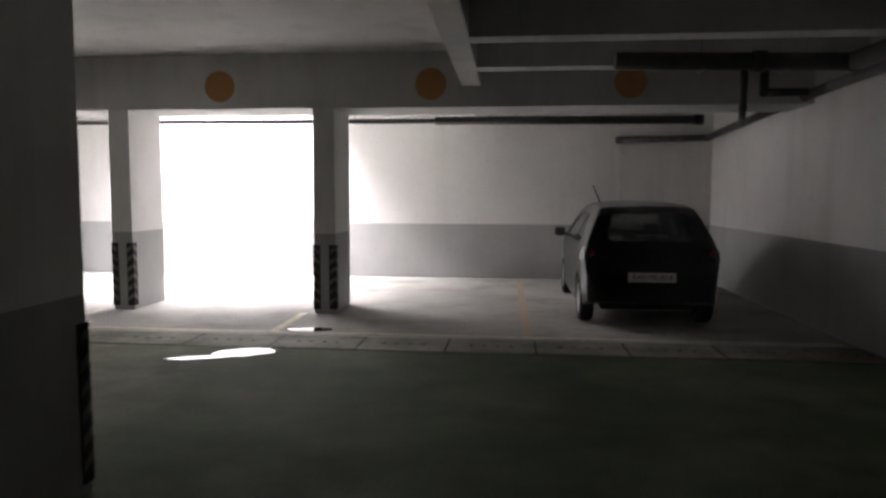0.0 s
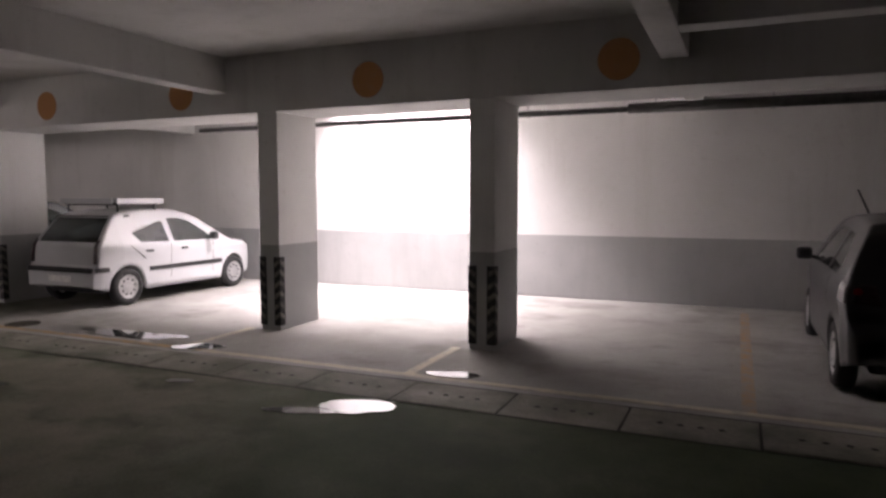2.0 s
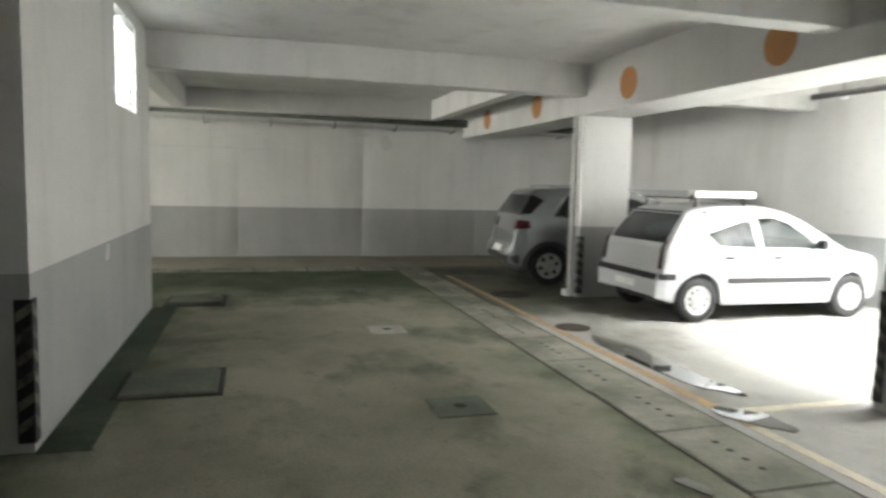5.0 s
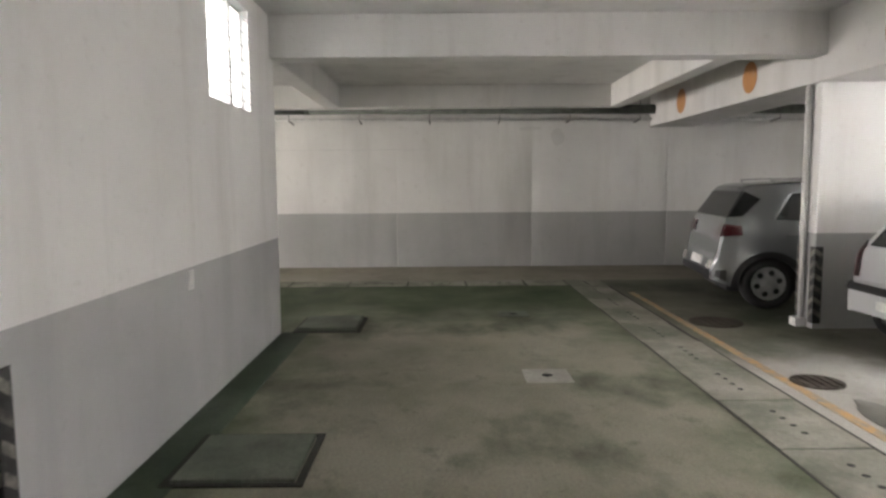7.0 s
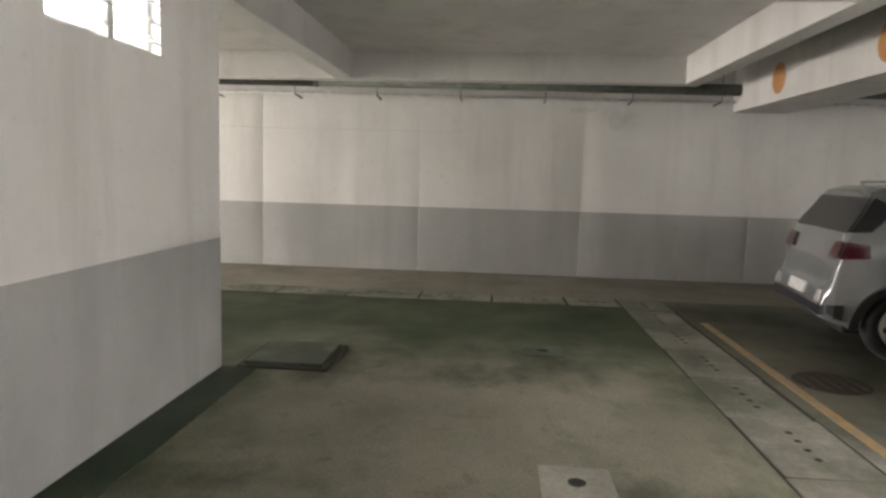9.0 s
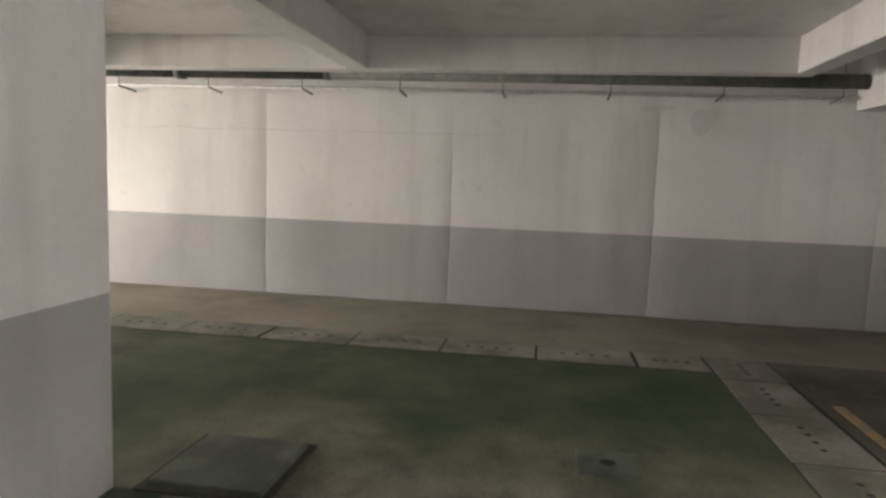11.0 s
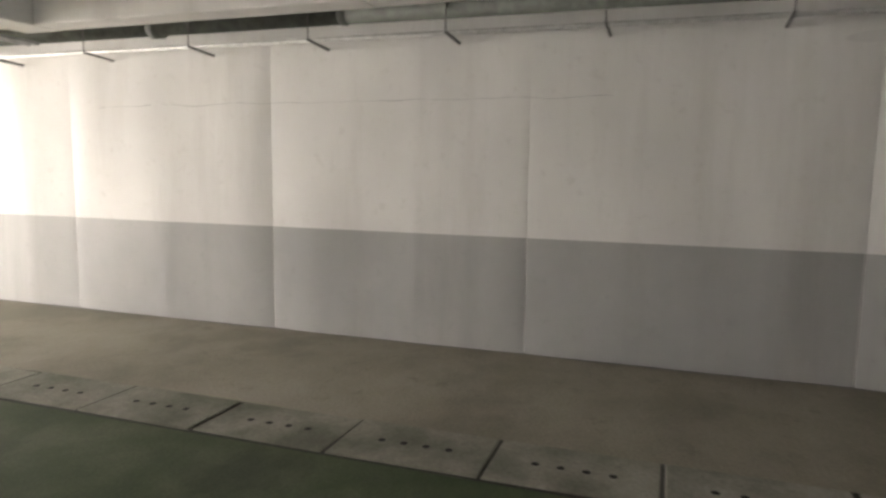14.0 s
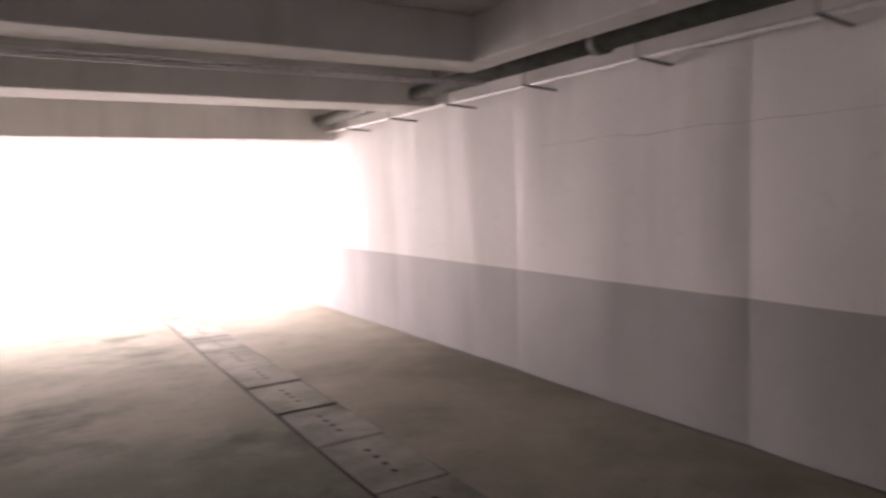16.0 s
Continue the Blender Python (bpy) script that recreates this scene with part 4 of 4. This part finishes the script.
def bracket(y):
    bm = bmesh.new()
    cyl(bm, (-15.64, y, 2.83), (-15.25, y, 2.86), 0.013, 8)
    cyl(bm, (-15.25, y, 2.86), (-15.25, y, SLABZ), 0.006, 6)
    obj("pipe_bracket", bm, [PIPE], None, "grey steel bracket holding the wall pipe", "bracket", "pipe brackets")


for k in range(15):
    bracket(-5.77 + 1.34 * k)


def crack(y0, y1, z, seed):
    bm = bmesh.new()
    n, prev = 60, None
    for k in range(n + 1):
        y = y0 + (y1 - y0) * k / n
        zz = z + 0.03 * noise.noise((y * 2.1, seed, 0)) + 0.012 * noise.noise((y * 11, seed, 4))
        h = 0.0024 * (0.3 + abs(noise.noise((y * 6, seed, 9))) * 2.2)
        cur = [bm.verts.new((-15.612, y, zz - h)), bm.verts.new((-15.612, y, zz + h))]
        if prev:
            bm.faces.new((prev[0], cur[0], cur[1], prev[1]))
        prev = cur
    obj("trim", bm, [GREY], None, "hairline crack in the wall plaster", "crack", "", "structure")


crack(-0.6, 5.0, 2.33, 1.0)


def smudge(y, z, ry, rz, seed):
    """Grey scuff on the wall plaster, with a ragged outline."""
    bm = bmesh.new()
    pts = []
    for k in range(40):
        a = 2 * math.pi * k / 40
        q = 1 + 0.3 * noise.noise((math.cos(a) * 1.3 + seed, math.sin(a) * 1.3, seed))
        pts.append(bm.verts.new((-15.585, y + math.cos(a) * ry * q, z + math.sin(a) * rz * q)))
    bm.faces.new(pts)
    obj("trim", bm, [SCUFF], None, "grey scuff mark on the white wall", "stain", "", "structure")


smudge(7.45, 2.55, 0.13, 0.16, 2.2)
smudge(6.9, 2.72, 0.2, 0.04, 5.2)


def dirt_line(name, along, fixed, a, b, seed, out):
    """Uneven line of dirt where a wall meets the floor."""
    bm = bmesh.new()
    n, prev = int((b - a) / 0.08), None
    for k in range(n + 1):
        q = a + (b - a) * k / n
        w = 0.012 + 0.05 * max(0, noise.noise((q * 1.3, seed, 0)) + 0.25) + 0.02 * abs(noise.noise((q * 6, seed, 2)))
        pts = ((fixed - out * 0.05, q), (fixed + out * w, q))
        cur = [bm.verts.new((x, y, 0.003) if along == "y" else (y, x, 0.003)) for x, y in pts]
        if prev:
            bm.faces.new((prev[0], prev[1], cur[1], cur[0]))
        prev = cur
    bmesh.ops.recalc_face_normals(bm, faces=bm.faces)
    obj(name, bm, [WET], None, "dirt gathered at the foot of the wall", "dirt", "", "structure")


dirt_line("dirt_west", "y", -15.62, -10.9, 13.3, 2.0, 1)
dirt_line("dirt_north", "x", 13.4, -15.6, 4.6, 5.0, -1)


# ---- floor fittings ----
def flat(name, pts, z, mat, label, category, thick=0.004, kind="structure", group=""):
    bm = bmesh.new()
    lo = [bm.verts.new((x, y, z - thick)) for x, y in pts]
    up = [bm.verts.new((x, y, z)) for x, y in pts]
    n = len(pts)
    bm.faces.new(up)
    for i in range(n):
        bm.faces.new((lo[i], lo[(i + 1) % n], up[(i + 1) % n], up[i]))
    bmesh.ops.recalc_face_normals(bm, faces=bm.faces)
    return obj(name, bm, [mat], None, label, category, group, kind)


def rect(x0, x1, y0, y1):
    return [(x0, y0), (x1, y0), (x1, y1), (x0, y1)]


def blob(cx, cy, rx, ry, seed, turn=0.0, rough=0.35, n=48):
    pts = []
    for k in range(n):
        a = 2 * math.pi * k / n
        q = 1 + rough * noise.noise((math.cos(a) * 1.3 + seed, math.sin(a) * 1.3, seed * 0.7)) + 0.1 * noise.noise((math.cos(a) * 5, math.sin(a) * 5, seed))
        x, y = math.cos(a) * rx * q, math.sin(a) * ry * q
        pts.append((cx + x * math.cos(turn) - y * math.sin(turn), cy + x * math.sin(turn) + y * math.cos(turn)))
    return pts


flat("trench_1", rect(-13.03, 4.55, 7.228, 7.86), 0.003, GAP, "dirt-filled channel under the covers", "drain")
flat("trench_2", rect(-13.62, -13.035, -11.0, 7.86), 0.003, GAP, "dirt-filled channel under the covers", "drain")
flat("gutter", rect(-9.73, -4.9, 3.345, 3.65), 0.004, GUTTER, "dark damp strip of cement along the core wall", "gutter")
flat("line_1", rect(-12.3, -4.4, 7.98, 8.07), 0.004, YELLOW, "worn yellow line beside the drain", "line")
flat("line_6", rect(-4.38, 4.5, 7.98, 8.07), 0.004, PALE, "worn pale line beside the drain", "line")
flat("line_2", rect(-1.90, -1.80, 8.07, 9.26), 0.004, PALE, "worn pale bay line", "line")
flat("line_3", rect(1.06, 1.17, 8.07, 12.9), 0.004, FADED, "worn yellow bay line", "line")
flat("line_4", rect(-4.75, -4.65, 8.07, 9.26), 0.004, PALE, "worn pale bay line", "line")

PUDDLES = [(-1.77, 6.95, 0.30, 0.17, 1.0, 0.3), (-2.14, 6.70, 0.30, 0.07, 7.3, 0.3), (-1.44, 8.17, 0.22, 0.10, 2.3, 0.2), (-5.75, 8.33, 0.75, 0.17, 3.1, 0.1), (-4.55, 8.12, 0.30, 0.14, 4.4, 0.4),
           (-3.66, 6.98, 0.13, 0.05, 5.2, 0.3)]
for cx, cy, rx, ry, sd, tn in PUDDLES:
    flat("puddle", blob(cx, cy, rx, ry, sd, tn), 0.0115, WATER, "still puddle of water on the concrete", "puddle", 0.008, "structure", "puddles")
for cx, cy, rx, ry, sd, tn in ((-6.6, 8.30, 0.5, 0.16, 6.1, 0.0),):
    flat("damp_patch", blob(cx, cy, rx, ry, sd, tn, 0.6), 0.0085, WET, "damp dark stain on the floor", "stain", 0.004, "structure", "damp patches")


def manhole(x, y, r):
    m = new("manhole_lid")
    tagged(m, "rusty round iron manhole lid set in the floor", "manhole", "manhole lids")
    bm = bmesh.new()
    cyl(bm, (0, 0, -0.02), (0, 0, 0.010), r, 36)
    obj("lid", bm, [RUST], m)
    bm = bmesh.new()
    for k in range(5):
        o = (k - 2) * r * 0.33
        h = math.sqrt(max(0, (r * 0.85) ** 2 - o * o))
        box(bm, -h, h, o - 0.012, o + 0.012, 0.009, 0.016)
    obj("rib", bm, [RUST], m)
    m.matrix_world = pose(x, y, 0)


manhole(-10.1, 8.40, 0.30)
manhole(-7.70, 8.26, 0.21)


def chamber(x0, x1, y0, y1, h, label):
    c = new("inspection_cover")
    tagged(c, label, "inspection cover", "inspection covers")
    bm = bmesh.new()
    box(bm, x0, x1, y0, y1, 0.004, h, 0, 0.008)
    obj("lid", bm, [SLAB], c)
    bm = bmesh.new()
    t = 0.05
    for q in ((x0 - t, x1 + t, y0 - t, y0 - 0.006), (x0 - t, x1 + t, y1 + 0.006, y1 + t), (x0 - t, x0 - 0.006, y0 - 0.006, y1 + 0.006), (x1 + 0.006, x1 + t, y0 - 0.006, y1 + 0.006)):
        box(bm, *q, 0.0, h * 0.35)
    obj("rim", bm, [GAP], c)


chamber(-6.58, -5.90, 3.62, 4.32, 0.03, "grey-green concrete inspection cover with dark rim")
chamber(-10.46, -9.76, 3.52, 4.18, 0.05, "grey-green concrete inspection cover with dark rim")


def gully(x, y, w):
    g = new("floor_gully")
    tagged(g, "square concrete gully cover with a central hole", "drain", "floor gullies")
    bm = bmesh.new()
    box(bm, x - w, x + w, y - w, y + w, -0.01, 0.008, 0, 0.004)
    obj("plate", bm, [GULLY if -9 < x < -6 else SLAB], g)
    bm = bmesh.new()
    cyl(bm, (x, y, 0.0), (x, y, 0.0095), 0.05, 20)
    obj("hole", bm, [HOLE], g)


gully(-5.23, 6.10, 0.22)
gully(-7.95, 6.06, 0.20)
gully(-10.70, 6.06, 0.19)


# ---- drain covers, one by one ----
def cover_mesh(length, width):
    bm = bmesh.new()
    box(bm, -length / 2, length / 2, -width / 2, width / 2, -0.04, 0.007, 0, 0.008)
    for k in range(4):
        x = (k - 1.5) * length * 0.155
        cyl(bm, (x, 0, 0.0), (x, 0, 0.0082), 0.024, 12, 1)
    me = bpy.data.meshes.new("cover")
    bm.to_mesh(me)
    bm.free()
    me.materials.append(COVER)
    me.materials.append(HOLE)
    return me


CM = cover_mesh(0.944, 0.56)
CN = cover_mesh(0.918, 0.58)
CS = cover_mesh(0.665, 0.56)
CC = cover_mesh(0.72, 0.60)
n1 = bpy.data.objects["trench_1"]
n2 = bpy.data.objects["trench_2"]
rng = random.Random(4)
for k in range(19):
    o = new("cover", CN)
    o.parent = n1
    o.matrix_basis = pose(-12.40 + k * 0.937, 7.535 + rng.uniform(-0.008, 0.008), rng.uniform(0, 0.007), rng.uniform(-0.6, 0.6), 0, rng.uniform(-0.8, 0.8))
for k in range(19):
    o = new("cover", CM)
    o.parent = n2
    o.matrix_basis = pose(-13.335 + rng.uniform(-0.008, 0.008), 6.043 - k * 0.967, rng.uniform(0, 0.007), 0, rng.uniform(-0.6, 0.6), 90 + rng.uniform(-0.8, 0.8))
for mesh, m in ((CS, pose(-13.335, 6.885, 0.003, 0, 0, 90.4)), (CC, pose(-13.245, 7.545, 0.001, 0, 0, 0.2))):
    o = new("cover", mesh)
    o.parent = n2
    o.matrix_basis = m
